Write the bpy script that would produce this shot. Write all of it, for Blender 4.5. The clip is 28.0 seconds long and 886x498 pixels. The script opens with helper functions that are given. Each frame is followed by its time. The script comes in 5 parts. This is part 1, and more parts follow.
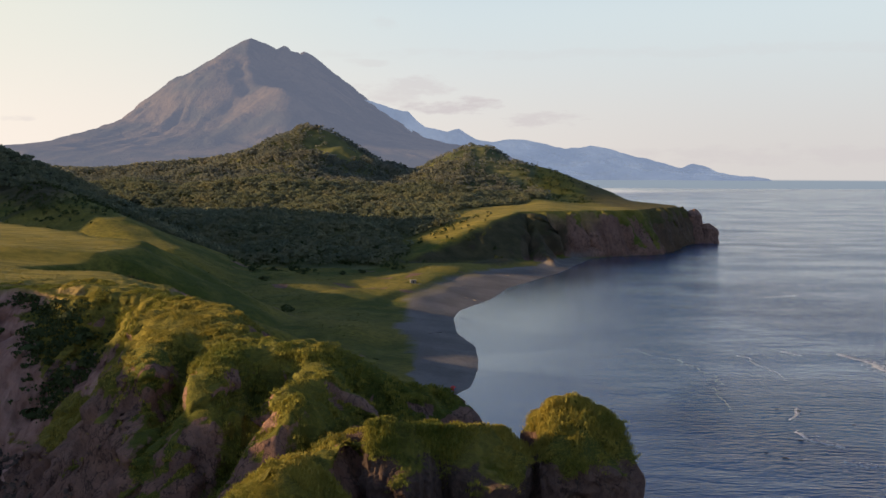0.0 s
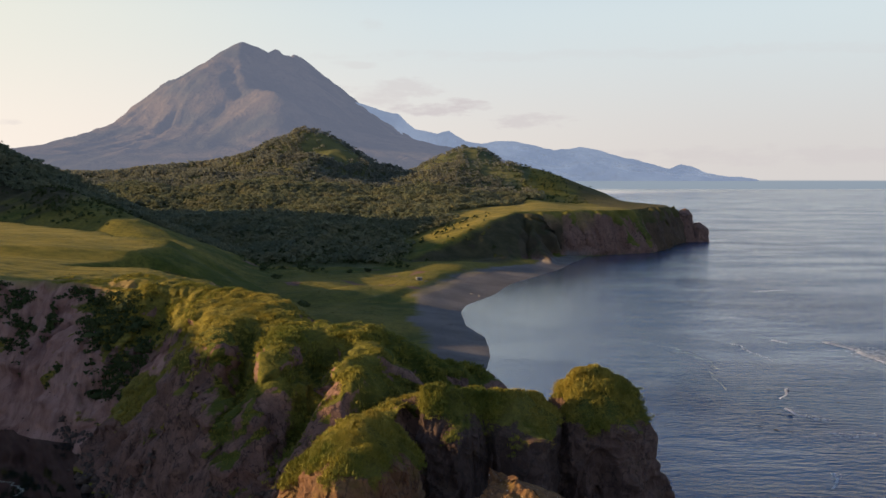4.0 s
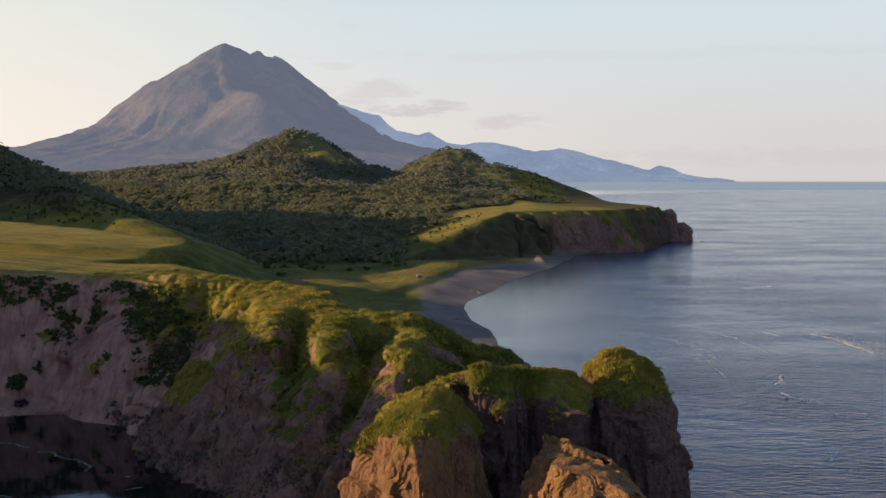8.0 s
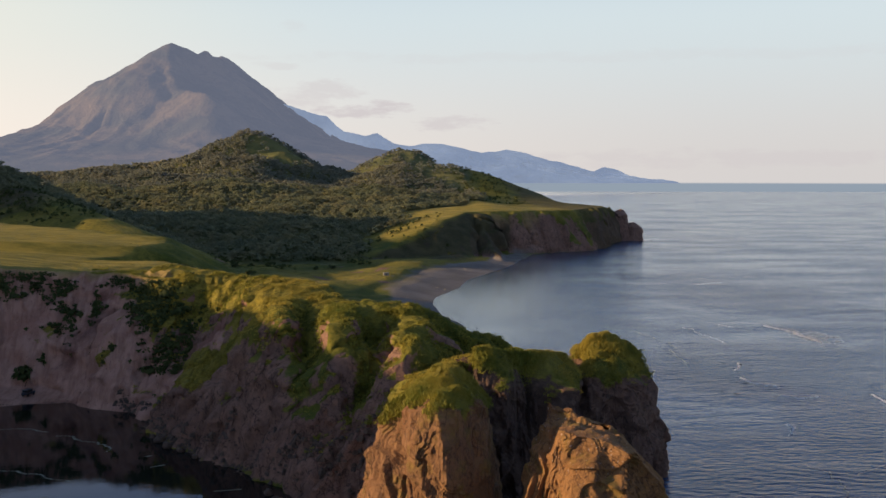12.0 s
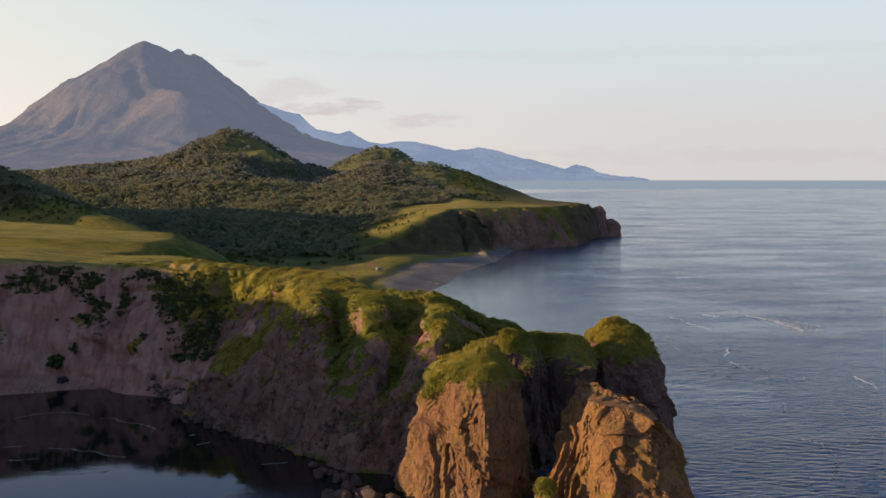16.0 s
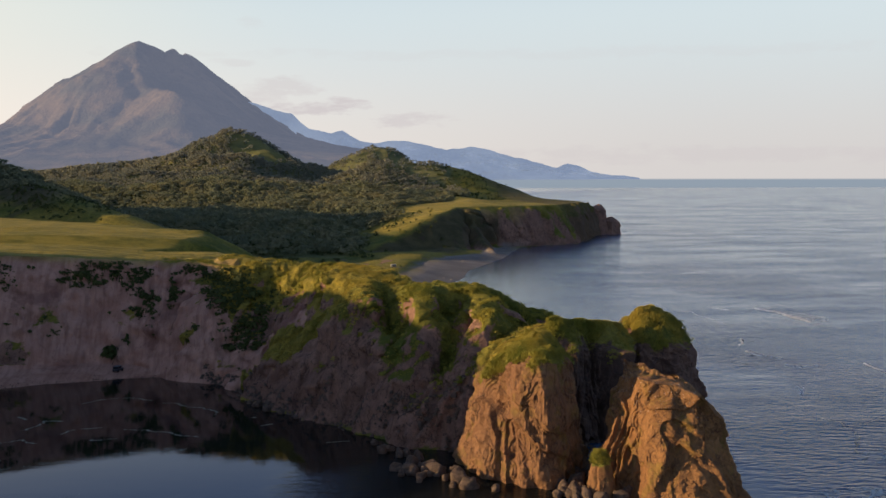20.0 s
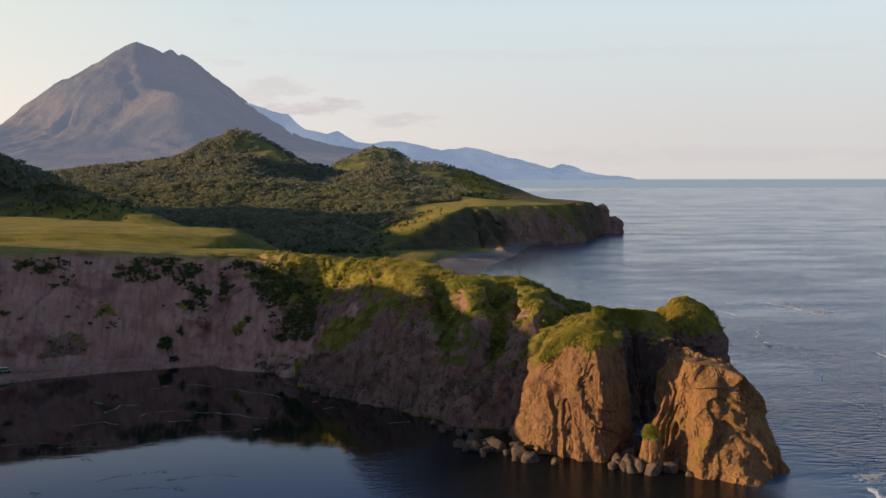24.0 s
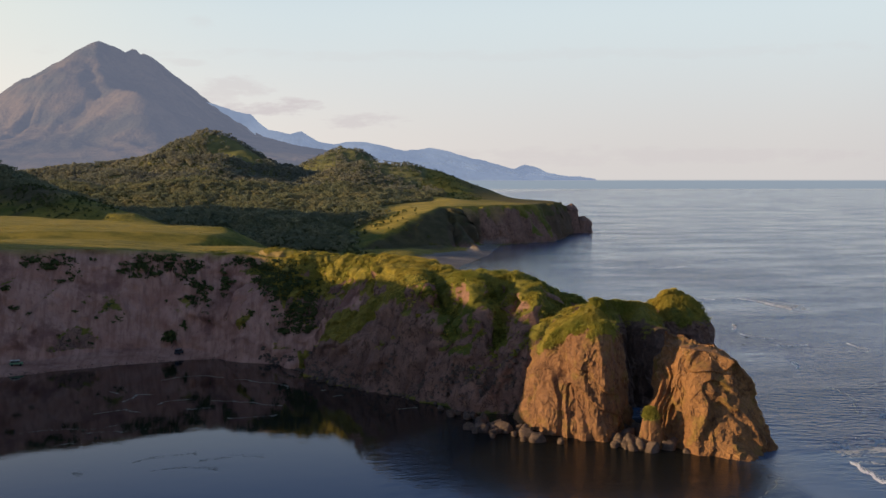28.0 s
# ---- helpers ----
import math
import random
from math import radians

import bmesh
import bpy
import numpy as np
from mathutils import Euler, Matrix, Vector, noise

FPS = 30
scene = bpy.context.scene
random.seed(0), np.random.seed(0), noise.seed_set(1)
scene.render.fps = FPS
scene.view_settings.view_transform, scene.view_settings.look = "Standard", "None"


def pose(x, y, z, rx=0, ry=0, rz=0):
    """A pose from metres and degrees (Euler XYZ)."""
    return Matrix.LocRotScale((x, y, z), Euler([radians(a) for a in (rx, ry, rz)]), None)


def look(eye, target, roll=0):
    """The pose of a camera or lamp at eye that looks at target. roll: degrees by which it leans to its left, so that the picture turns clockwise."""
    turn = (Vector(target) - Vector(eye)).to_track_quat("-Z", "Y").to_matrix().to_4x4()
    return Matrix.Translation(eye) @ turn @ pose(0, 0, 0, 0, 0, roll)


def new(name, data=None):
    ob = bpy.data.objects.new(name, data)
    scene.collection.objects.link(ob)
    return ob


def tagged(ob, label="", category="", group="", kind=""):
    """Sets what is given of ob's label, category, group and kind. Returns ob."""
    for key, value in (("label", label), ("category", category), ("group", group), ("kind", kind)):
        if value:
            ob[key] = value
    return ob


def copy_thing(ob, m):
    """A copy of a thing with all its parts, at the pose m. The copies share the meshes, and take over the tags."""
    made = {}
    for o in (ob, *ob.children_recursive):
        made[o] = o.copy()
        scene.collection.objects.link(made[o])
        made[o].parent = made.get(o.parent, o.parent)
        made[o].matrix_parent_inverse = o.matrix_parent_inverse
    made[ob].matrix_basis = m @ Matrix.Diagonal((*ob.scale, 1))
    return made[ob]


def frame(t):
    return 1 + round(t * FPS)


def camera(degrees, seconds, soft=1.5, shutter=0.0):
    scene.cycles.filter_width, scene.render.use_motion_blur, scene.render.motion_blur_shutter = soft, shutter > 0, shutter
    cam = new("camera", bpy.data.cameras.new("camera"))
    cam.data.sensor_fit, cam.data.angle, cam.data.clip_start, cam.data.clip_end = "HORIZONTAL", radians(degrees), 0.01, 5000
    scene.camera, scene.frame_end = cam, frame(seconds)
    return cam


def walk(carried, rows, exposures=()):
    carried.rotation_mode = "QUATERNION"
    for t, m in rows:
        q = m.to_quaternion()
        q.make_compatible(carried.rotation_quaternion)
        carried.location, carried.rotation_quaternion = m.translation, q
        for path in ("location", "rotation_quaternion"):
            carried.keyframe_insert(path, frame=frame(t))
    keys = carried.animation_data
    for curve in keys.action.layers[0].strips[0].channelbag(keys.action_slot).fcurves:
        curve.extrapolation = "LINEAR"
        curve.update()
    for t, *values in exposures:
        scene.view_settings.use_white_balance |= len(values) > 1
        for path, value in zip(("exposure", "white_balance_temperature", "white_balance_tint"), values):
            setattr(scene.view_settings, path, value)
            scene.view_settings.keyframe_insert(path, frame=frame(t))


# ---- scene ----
cam = camera(45.85, 28.0)
# seconds, x, y, z, yaw, pitch, roll
PATH = [
    (0, 0.00, 0.00, 64.00, 0.000, -4.096, 0.255),
    (0.5, -0.77, -3.47, 64.06, 0.022, -4.091, 0.246),
    (1, -1.80, -6.99, 63.98, 0.014, -4.060, 0.176),
    (1.5, -2.84, -10.24, 64.02, 0.006, -4.048, 0.188),
    (2, -3.86, -13.36, 63.85, 0.032, -4.029, 0.118),
    (2.5, -4.99, -16.26, 63.88, 0.036, -4.017, 0.133),
    (3, -6.35, -19.28, 63.88, -0.181, -4.016, 0.050),
    (3.5, -7.62, -22.31, 63.89, -0.404, -4.005, 0.002),
    (5.5, -13.42, -33.55, 64.00, -1.270, -3.982, -0.081),
    (6, -15.05, -35.96, 63.92, -1.441, -3.966, -0.098),
    (6.5, -16.62, -38.38, 63.87, -1.677, -3.958, -0.054),
    (7, -18.36, -40.68, 63.89, -1.828, -3.948, -0.049),
    (7.5, -20.01, -42.83, 63.95, -1.861, -3.944, -0.006),
    (8, -21.65, -45.07, 63.84, -1.835, -3.938, -0.011),
    (8.5, -23.24, -47.27, 63.78, -1.845, -3.934, -0.054),
    (9, -24.93, -49.48, 63.69, -1.906, -3.901, -0.011),
    (9.5, -26.44, -51.63, 63.65, -1.928, -3.903, -0.005),
    (10, -28.05, -53.97, 63.61, -1.975, -3.891, -0.037),
    (10.5, -29.49, -56.47, 63.67, -2.486, -3.892, 0.011),
    (11, -31.33, -59.31, 63.70, -3.641, -3.886, 0.036),
    (11.5, -32.91, -61.96, 63.73, -4.266, -3.877, 0.071),
    (12, -34.60, -64.44, 63.71, -4.840, -3.878, 0.078),
    (12.5, -36.34, -66.97, 63.75, -5.236, -3.875, 0.067),
    (14.5, -43.35, -76.00, 63.60, -6.377, -3.929, 0.041),
    (15, -45.28, -78.19, 63.61, -6.409, -3.962, 0.005),
    (15.5, -47.23, -80.38, 63.58, -6.452, -3.970, 0.033),
    (16, -49.18, -82.55, 63.68, -6.475, -4.007, -0.011),
    (16.5, -51.15, -84.55, 63.78, -6.497, -4.036, -0.046),
    (17, -53.28, -86.56, 63.65, -6.516, -4.023, -0.034),
    (17.5, -55.51, -88.68, 63.76, -6.553, -4.030, -0.041),
    (18, -57.50, -90.83, 63.77, -6.832, -4.042, -0.021),
    (18.5, -59.47, -92.90, 63.78, -6.831, -4.049, -0.075),
    (19, -61.65, -95.14, 63.74, -6.868, -4.044, -0.071),
    (19.5, -63.74, -97.23, 63.74, -6.892, -4.058, -0.093),
    (20, -65.95, -99.36, 63.65, -7.075, -4.050, -0.122),
    (20.5, -68.21, -101.50, 63.69, -7.309, -4.081, -0.156),
    (21, -70.89, -103.97, 63.69, -7.498, -4.079, -0.173),
    (21.5, -73.39, -106.52, 63.68, -7.518, -4.097, -0.239),
    (23.5, -82.14, -115.12, 63.59, -7.509, -4.051, -0.199),
    (24, -84.05, -117.05, 63.62, -7.512, -4.034, -0.144),
    (24.5, -85.76, -118.82, 63.59, -7.566, -4.033, -0.153),
    (25, -87.59, -120.55, 63.59, -7.839, -4.025, -0.110),
    (25.5, -89.49, -122.26, 63.53, -8.018, -4.021, -0.112),
    (26, -91.13, -123.74, 63.40, -8.030, -4.014, -0.082),
    (26.5, -92.79, -125.53, 63.24, -8.543, -4.004, -0.071),
    (27, -94.80, -127.40, 63.28, -9.306, -3.997, -0.057),
    (27.5, -96.62, -129.16, 63.32, -9.592, -3.999, -0.026),
    (28, -98.34, -130.78, 63.22, -9.669, -4.000, -0.053),
]
walk(cam, [(t, Matrix.Translation((x, y, z)) @ pose(0, 0, 0, 0, 0, yaw) @ pose(0, 0, 0, 90 + pitch) @ pose(0, 0, 0, 0, 0, roll)) for t, x, y, z, yaw, pitch, roll in PATH])

# ---- world, sun, exposure ----
SUN_EL, SUN_AZ = 12.5, 270.0          # degrees above the horizon, degrees clockwise from +y
HAZE_SUNWARD, HAZE_AWAY, HAZE_HIGH, HAZE_TOP, HAZE_EAST = (9.3, 8.15, 7.2), (6.1, 5.8, 5.7), (5.95, 6.75, 7.05), (1.35, 2.35, 5.1), (3.6, 3.7, 4.3)
world = bpy.data.worlds.new("sky")
scene.world = world
world.use_nodes = True
wt = world.node_tree
wt.nodes.clear()


def wnode(kind, **values):
    n = wt.nodes.new(kind)
    for key, value in values.items():
        n.inputs[int(key[1:])].default_value = value
    return n


def wmath(op, a, b=None, c=None):
    n = wt.nodes.new("ShaderNodeMath")
    n.operation = op
    for i, v in enumerate((a, b, c)):
        if v is None:
            continue
        if isinstance(v, (int, float)):
            n.inputs[i].default_value = v
        else:
            wt.links.new(v, n.inputs[i])
    return n.outputs[0]


sky = wt.nodes.new("ShaderNodeTexSky")
sky.sky_type = "NISHITA"
sky.sun_disc = False
sky.sun_elevation, sky.sun_rotation = radians(SUN_EL), radians(SUN_AZ)
sky.altitude, sky.air_density, sky.dust_density, sky.ozone_density = 0, 1.0, 1.6, 1.2
w_co = wt.nodes.new("ShaderNodeTexCoord")
w_sep = wt.nodes.new("ShaderNodeSeparateXYZ")
wt.links.new(w_co.outputs["Generated"], w_sep.inputs[0])
up = wmath("MAXIMUM", w_sep.outputs[2], 0.004)
w_com = wt.nodes.new("ShaderNodeCombineXYZ")
wt.links.new(w_sep.outputs[0], w_com.inputs[0])
wt.links.new(w_sep.outputs[1], w_com.inputs[1])
wt.links.new(up, w_com.inputs[2])
wt.links.new(w_com.outputs[0], sky.inputs[0])
# thin evening clouds, low over the range: azimuth (x/y) and height of each, half sizes, density
CLOUDS = [(0.006, 0.064, 0.050, 0.009, 0.8), (-0.035, 0.078, 0.045, 0.016, 0.45), (0.095, 0.051, 0.038, 0.008, 0.6),
          (0.120, 0.047, 0.010, 0.004, 0.5), (-0.075, 0.104, 0.03, 0.004, 0.25), (-0.055, 0.140, 0.015, 0.006, 0.15),
          (0.36, 0.018, 0.30, 0.009, 0.35), (0.30, 0.112, 0.5, 0.006, 0.12), (-0.42, 0.047, 0.03, 0.003, 0.3)]
az = wmath("DIVIDE", w_sep.outputs[0], wmath("MAXIMUM", w_sep.outputs[1], 0.05))
w_map = wt.nodes.new("ShaderNodeCombineXYZ")
wt.links.new(wmath("MULTIPLY", az, 22.0), w_map.inputs[0])
wt.links.new(wmath("MULTIPLY", w_sep.outputs[2], 80.0), w_map.inputs[1])
w_noise = wnode("ShaderNodeTexNoise")
w_noise.inputs["Scale"].default_value = 1.0
w_noise.inputs["Detail"].default_value = 7.0
w_noise.inputs["Roughness"].default_value = 0.62
wt.links.new(w_map.outputs[0], w_noise.inputs["Vector"])
puff = wmath("SUBTRACT", w_noise.outputs[0], 0.5)
total = None
for ca, ce, ra, re, dens in CLOUDS:
    da = wmath("DIVIDE", wmath("SUBTRACT", az, ca), ra)
    de = wmath("DIVIDE", wmath("SUBTRACT", w_sep.outputs[2], ce), re)
    rr = wmath("ADD", wmath("MULTIPLY", da, da), wmath("MULTIPLY", de, de))
    body = wmath("SUBTRACT", 1.0, wmath("ADD", rr, wmath("MULTIPLY", puff, -6.0)))
    one = wmath("MULTIPLY", wmath("MINIMUM", wmath("MAXIMUM", body, 0.0), 1.0), dens)
    total = one if total is None else wmath("MAXIMUM", total, one)
ahead_only = wmath("GREATER_THAN", w_sep.outputs[1], 0.1)
total = wmath("MULTIPLY", total, ahead_only)
# evening haze: the sky pales and warms towards the horizon, most on the sun's side


def wmix(f, a, b):
    n = wt.nodes.new("ShaderNodeMix")
    n.data_type = "RGBA"
    for v, i in ((f, 0), (a, 6), (b, 7)):
        if isinstance(v, tuple):
            n.inputs[i].default_value = (*v, 1)
        else:
            wt.links.new(v, n.inputs[i])
    return n.outputs[2]


def wramp(v, lo, hi):
    n = wt.nodes.new("ShaderNodeMapRange")
    n.interpolation_type = "SMOOTHSTEP"
    wt.links.new(v, n.inputs[0])
    n.inputs[1].default_value, n.inputs[2].default_value = lo, hi
    return n.outputs[0]


low = wmix(wramp(w_sep.outputs[0], 0.45, 0.95), wmix(wramp(w_sep.outputs[0], -0.65, 0.45), HAZE_SUNWARD, HAZE_AWAY), HAZE_EAST)
hazy = wmix(wramp(up, 0.14, 0.34), wmix(wramp(up, 0.0, 0.17), low, wmix(wramp(w_sep.outputs[0], -0.5, 0.05), (7.6, 7.5, 6.6), HAZE_HIGH)), HAZE_TOP)
zenith = wt.nodes.new("ShaderNodeVectorMath")
zenith.operation = "MULTIPLY"
wt.links.new(sky.outputs[0], zenith.inputs[0])
zenith.inputs[1].default_value = (1.1, 1.1, 1.1)
pale = wmix(wmath("SUBTRACT", 0.95, wmath("MULTIPLY", wramp(up, 0.34, 0.8), 0.95)), zenith.outputs[0], hazy)
cloud = wt.nodes.new("ShaderNodeMix")
cloud.data_type = "RGBA"
wt.links.new(total, cloud.inputs[0])
wt.links.new(pale, cloud.inputs[6])
cloud.inputs[7].default_value = (5.45, 5.0, 5.1, 1)
# below the horizon lies open sea
deep = wt.nodes.new("ShaderNodeMix")
deep.data_type = "RGBA"
wt.links.new(wmath("MINIMUM", wmath("MAXIMUM", wmath("MULTIPLY", wmath("ADD", w_sep.outputs[2], 0.0036), -700.0), 0.0), 1.0), deep.inputs[0])
wt.links.new(cloud.outputs[2], deep.inputs[6])
deep.inputs[7].default_value = (2.5, 3.0, 3.6, 1)
w_bg = wt.nodes.new("ShaderNodeBackground")
w_bg.inputs[1].default_value = 0.086
w_out = wt.nodes.new("ShaderNodeOutputWorld")
wt.links.new(deep.outputs[2], w_bg.inputs[0])
wt.links.new(w_bg.outputs[0], w_out.inputs[0])

sun = new("sun", bpy.data.lights.new("sun", "SUN"))
sun.data.energy, sun.data.angle, sun.data.color = 5.0, radians(0.6), (1.0, 0.69, 0.36)
SUN_DIR = Vector((math.cos(radians(SUN_EL)) * math.sin(radians(SUN_AZ)), math.cos(radians(SUN_EL)) * math.cos(radians(SUN_AZ)), math.sin(radians(SUN_EL))))
sun.matrix_world = look(SUN_DIR * 500, (0, 0, 0))
scene.view_settings.exposure = 0.42

# ---- numeric noise for the land ----


def hash3(i, j, k, seed):
    n = (i * 374761393 + j * 668265263 + k * 1274126177 + seed * 974711) & 0xFFFFFFFF
    n = ((n ^ (n >> 13)) * 1274126177) & 0xFFFFFFFF
    n = ((n ^ (n >> 16)) * 2246822519) & 0xFFFFFFFF
    return ((n ^ (n >> 15)) & 0xFFFF) / 32767.5 - 1.0


def vnoise(x, y, z=None, seed=0):
    """Smooth lattice noise in -1 to 1."""
    x, y = np.broadcast_arrays(np.asarray(x, float), np.asarray(y, float))
    flat = z is None
    z = np.zeros_like(x) if flat else np.broadcast_to(np.asarray(z, float), x.shape)
    i, j, k = (np.floor(a).astype(np.int64) for a in (x, y, z))
    u, v, w = x - i, y - j, z - k
    u, v, w = (a * a * a * (a * (a * 6 - 15) + 10) for a in (u, v, w))

    def layer(kk):
        a = hash3(i, j, kk, seed) * (1 - u) + hash3(i + 1, j, kk, seed) * u
        b = hash3(i, j + 1, kk, seed) * (1 - u) + hash3(i + 1, j + 1, kk, seed) * u
        return a * (1 - v) + b * v
    return layer(k) if flat else layer(k) * (1 - w) + layer(k + 1) * w


def fbm(x, y, z=None, octaves=4, seed=0, gain=0.5):
    out, amp = 0.0, 1.0
    for o in range(octaves):
        f = 2.03 ** o
        out = out + amp * vnoise(x * f, y * f, None if z is None else z * f, seed + o * 17)
        amp *= gain
    return out


def ridged(x, y, octaves=3, seed=0):
    out, amp = 0.0, 1.0
    for o in range(octaves):
        f = 2.1 ** o
        out = out + amp * (1 - 2 * np.abs(vnoise(x * f, y * f, None, seed + o * 31)))
        amp *= 0.5
    return out


def smooth(a, b, x):
    t = np.clip((x - a) / (b - a), 0, 1)
    return t * t * (3 - 2 * t)


def inside(x, y, poly):
    got = np.zeros(x.shape, bool)
    for (ax, ay), (bx, by) in zip(poly, poly[1:] + poly[:1]):
        if ay != by:
            got ^= ((ay > y) != (by > y)) & (x < (bx - ax) * (y - ay) / (by - ay) + ax)
    return got


def seg_dist(x, y, ax, ay, bx, by):
    dx, dy = bx - ax, by - ay
    t = np.clip(((x - ax) * dx + (y - ay) * dy) / (dx * dx + dy * dy), 0, 1)
    return np.hypot(x - ax - t * dx, y - ay - t * dy), t


def signed(x, y, poly):
    """Distance to a polygon's edge, positive inside."""
    d = np.full(x.shape, 1e9)
    for (ax, ay), (bx, by) in zip(poly, poly[1:] + poly[:1]):
        d = np.minimum(d, seg_dist(x, y, ax, ay, bx, by)[0])
    return np.where(inside(x, y, poly), d, -d)


def smax(a, b, k):
    h = np.clip(0.5 + 0.5 * (a - b) / k, 0, 1)
    return b + (a - b) * h + k * h * (1 - h)


# ---- plan of the land, metres ----
COAST_BAY = [(-214, -300), (-206, 60), (-198, 190), (-180, 216), (-164, 222), (-148, 229), (-131, 234), (-112, 235), (-101, 230),
             (-90, 219), (-84, 199), (-76, 185), (-65, 172), (-51, 154), (-44, 147), (-36, 142), (-27, 135)]
COAST_POINT = [(-20, 121), (-13, 125), (-4, 138), (8, 144), (20, 150), (26, 160), (20, 174), (13, 186), (8, 204), (-2, 222), (-6, 246), (-2, 274)]
COAST_BEACH = [(3, 298), (8, 310), (12, 340), (13, 384), (6, 419), (5, 460), (8, 489), (25, 534), (37, 588), (73, 674), (94, 738), (120, 825)]
COAST_CAPE = [(150, 868), (176, 885), (200, 925), (217, 966), (244, 982), (252, 1010), (248, 1080), (236, 1150), (232, 1250), (228, 1600),
              (300, 2200), (380, 2900), (450, 3600), (560, 5400), (-4000, 5400), (-4000, -300)]
COAST = COAST_BAY + COAST_POINT + COAST_BEACH + COAST_CAPE
PLATEAU = [(-620, 300), (-300, 262), (-193, 259), (-175, 265), (-145, 272), (-120, 275), (-105, 267), (-92, 256), (-80, 268), (-75, 291), (-77, 303), (-91, 315),
           (-108, 329), (-128, 341), (-143, 350), (-134, 362), (-122, 374), (-115, 392), (-119, 408), (-138, 425), (-177, 478), (-236, 558), (-290, 612), (-620, 680)]
WEST_SHADE_HEIGHTS = [(-620, -300), (-238, -300), (-232, 60), (-232, 200), (-250, 280), (-620, 300)]
CAPE_TOP = [(-25, 692), (10, 735), (36, 770), (57, 803), (85, 812), (112, 826), (140, 846), (160, 857), (182, 896), (202, 952), (222, 990),
            (230, 1040), (222, 1120), (215, 1250), (150, 1400), (-60, 1200), (-60, 900), (-60, 760)]
# crest lines of the point: x, y, z at both ends, half width of the crest, fall of its sides
CRESTS = [(-64, 240, 34.5, -70, 224, 30, 2, 0.6), (-51, 186, 33.2, -49.5, 168, 24.5, 1.2, 1.15), (-49.5, 168, 24.5, -52, 157, 13, 1.0, 1.2),
          (-37, 178, 33.0, -40, 169, 32.4, 1.6, 1.1), (-40, 169, 32.0, -40.5, 158, 22.6, 1.0, 1.1), (-40.5, 158, 22.6, -42.5, 149, 12, 1.0, 1.2),
          (-23, 184, 32.6, -21, 168, 30.8, 1.5, 1.0), (-21, 168, 30.8, -20.4, 157.7, 30.2, 1.0, 1.0), (-20.4, 157.7, 30.2, -27.3, 153.3, 23.8, 1.0, 1.1), (-27.3, 153.3, 23.8, -32, 149, 15, 1.0, 1.2),
          (-20, 158, 29.8, -15.5, 151, 26.6, 0.8, 1.0), (-15.5, 151, 26.6, -11, 143.5, 29.4, 0.8, 1.0), (-11, 143.5, 29.2, -14.5, 132, 28.4, 1.2, 0.9), (-14.5, 132, 28.4, -18, 123, 28.2, 1.5, 0.9),
          (-15.5, 138, 28, -22.5, 144, 24.6, 1.0, 0.9), (-22.5, 144, 24.6, -30, 134, 18, 1.0, 1.0), (-34, 176, 32.5, -33, 166, 28, 1.0, 1.1),
          (-20, 187, 33.2, -10, 184.5, 28.9, 1.0, 1.1), (-10, 184.5, 28.9, 0.6, 189.5, 24.8, 1.5, 1.2)]
# brink of the grassy terrace on the point
TERRACE = [(-110, 282), (-98, 268), (-80, 252), (-67, 231), (-61, 214), (-56, 198), (-52.5, 184), (-48.5, 188), (-46.5, 193), (-43, 190), (-40.5, 171), (-37, 169.5),
           (-33, 178), (-28, 181), (-24, 178), (-18.5, 184), (-18.5, 190), (-29, 193), (-35.5, 196), (-41, 208), (-46, 224), (-58, 240), (-70, 258), (-92, 284)]


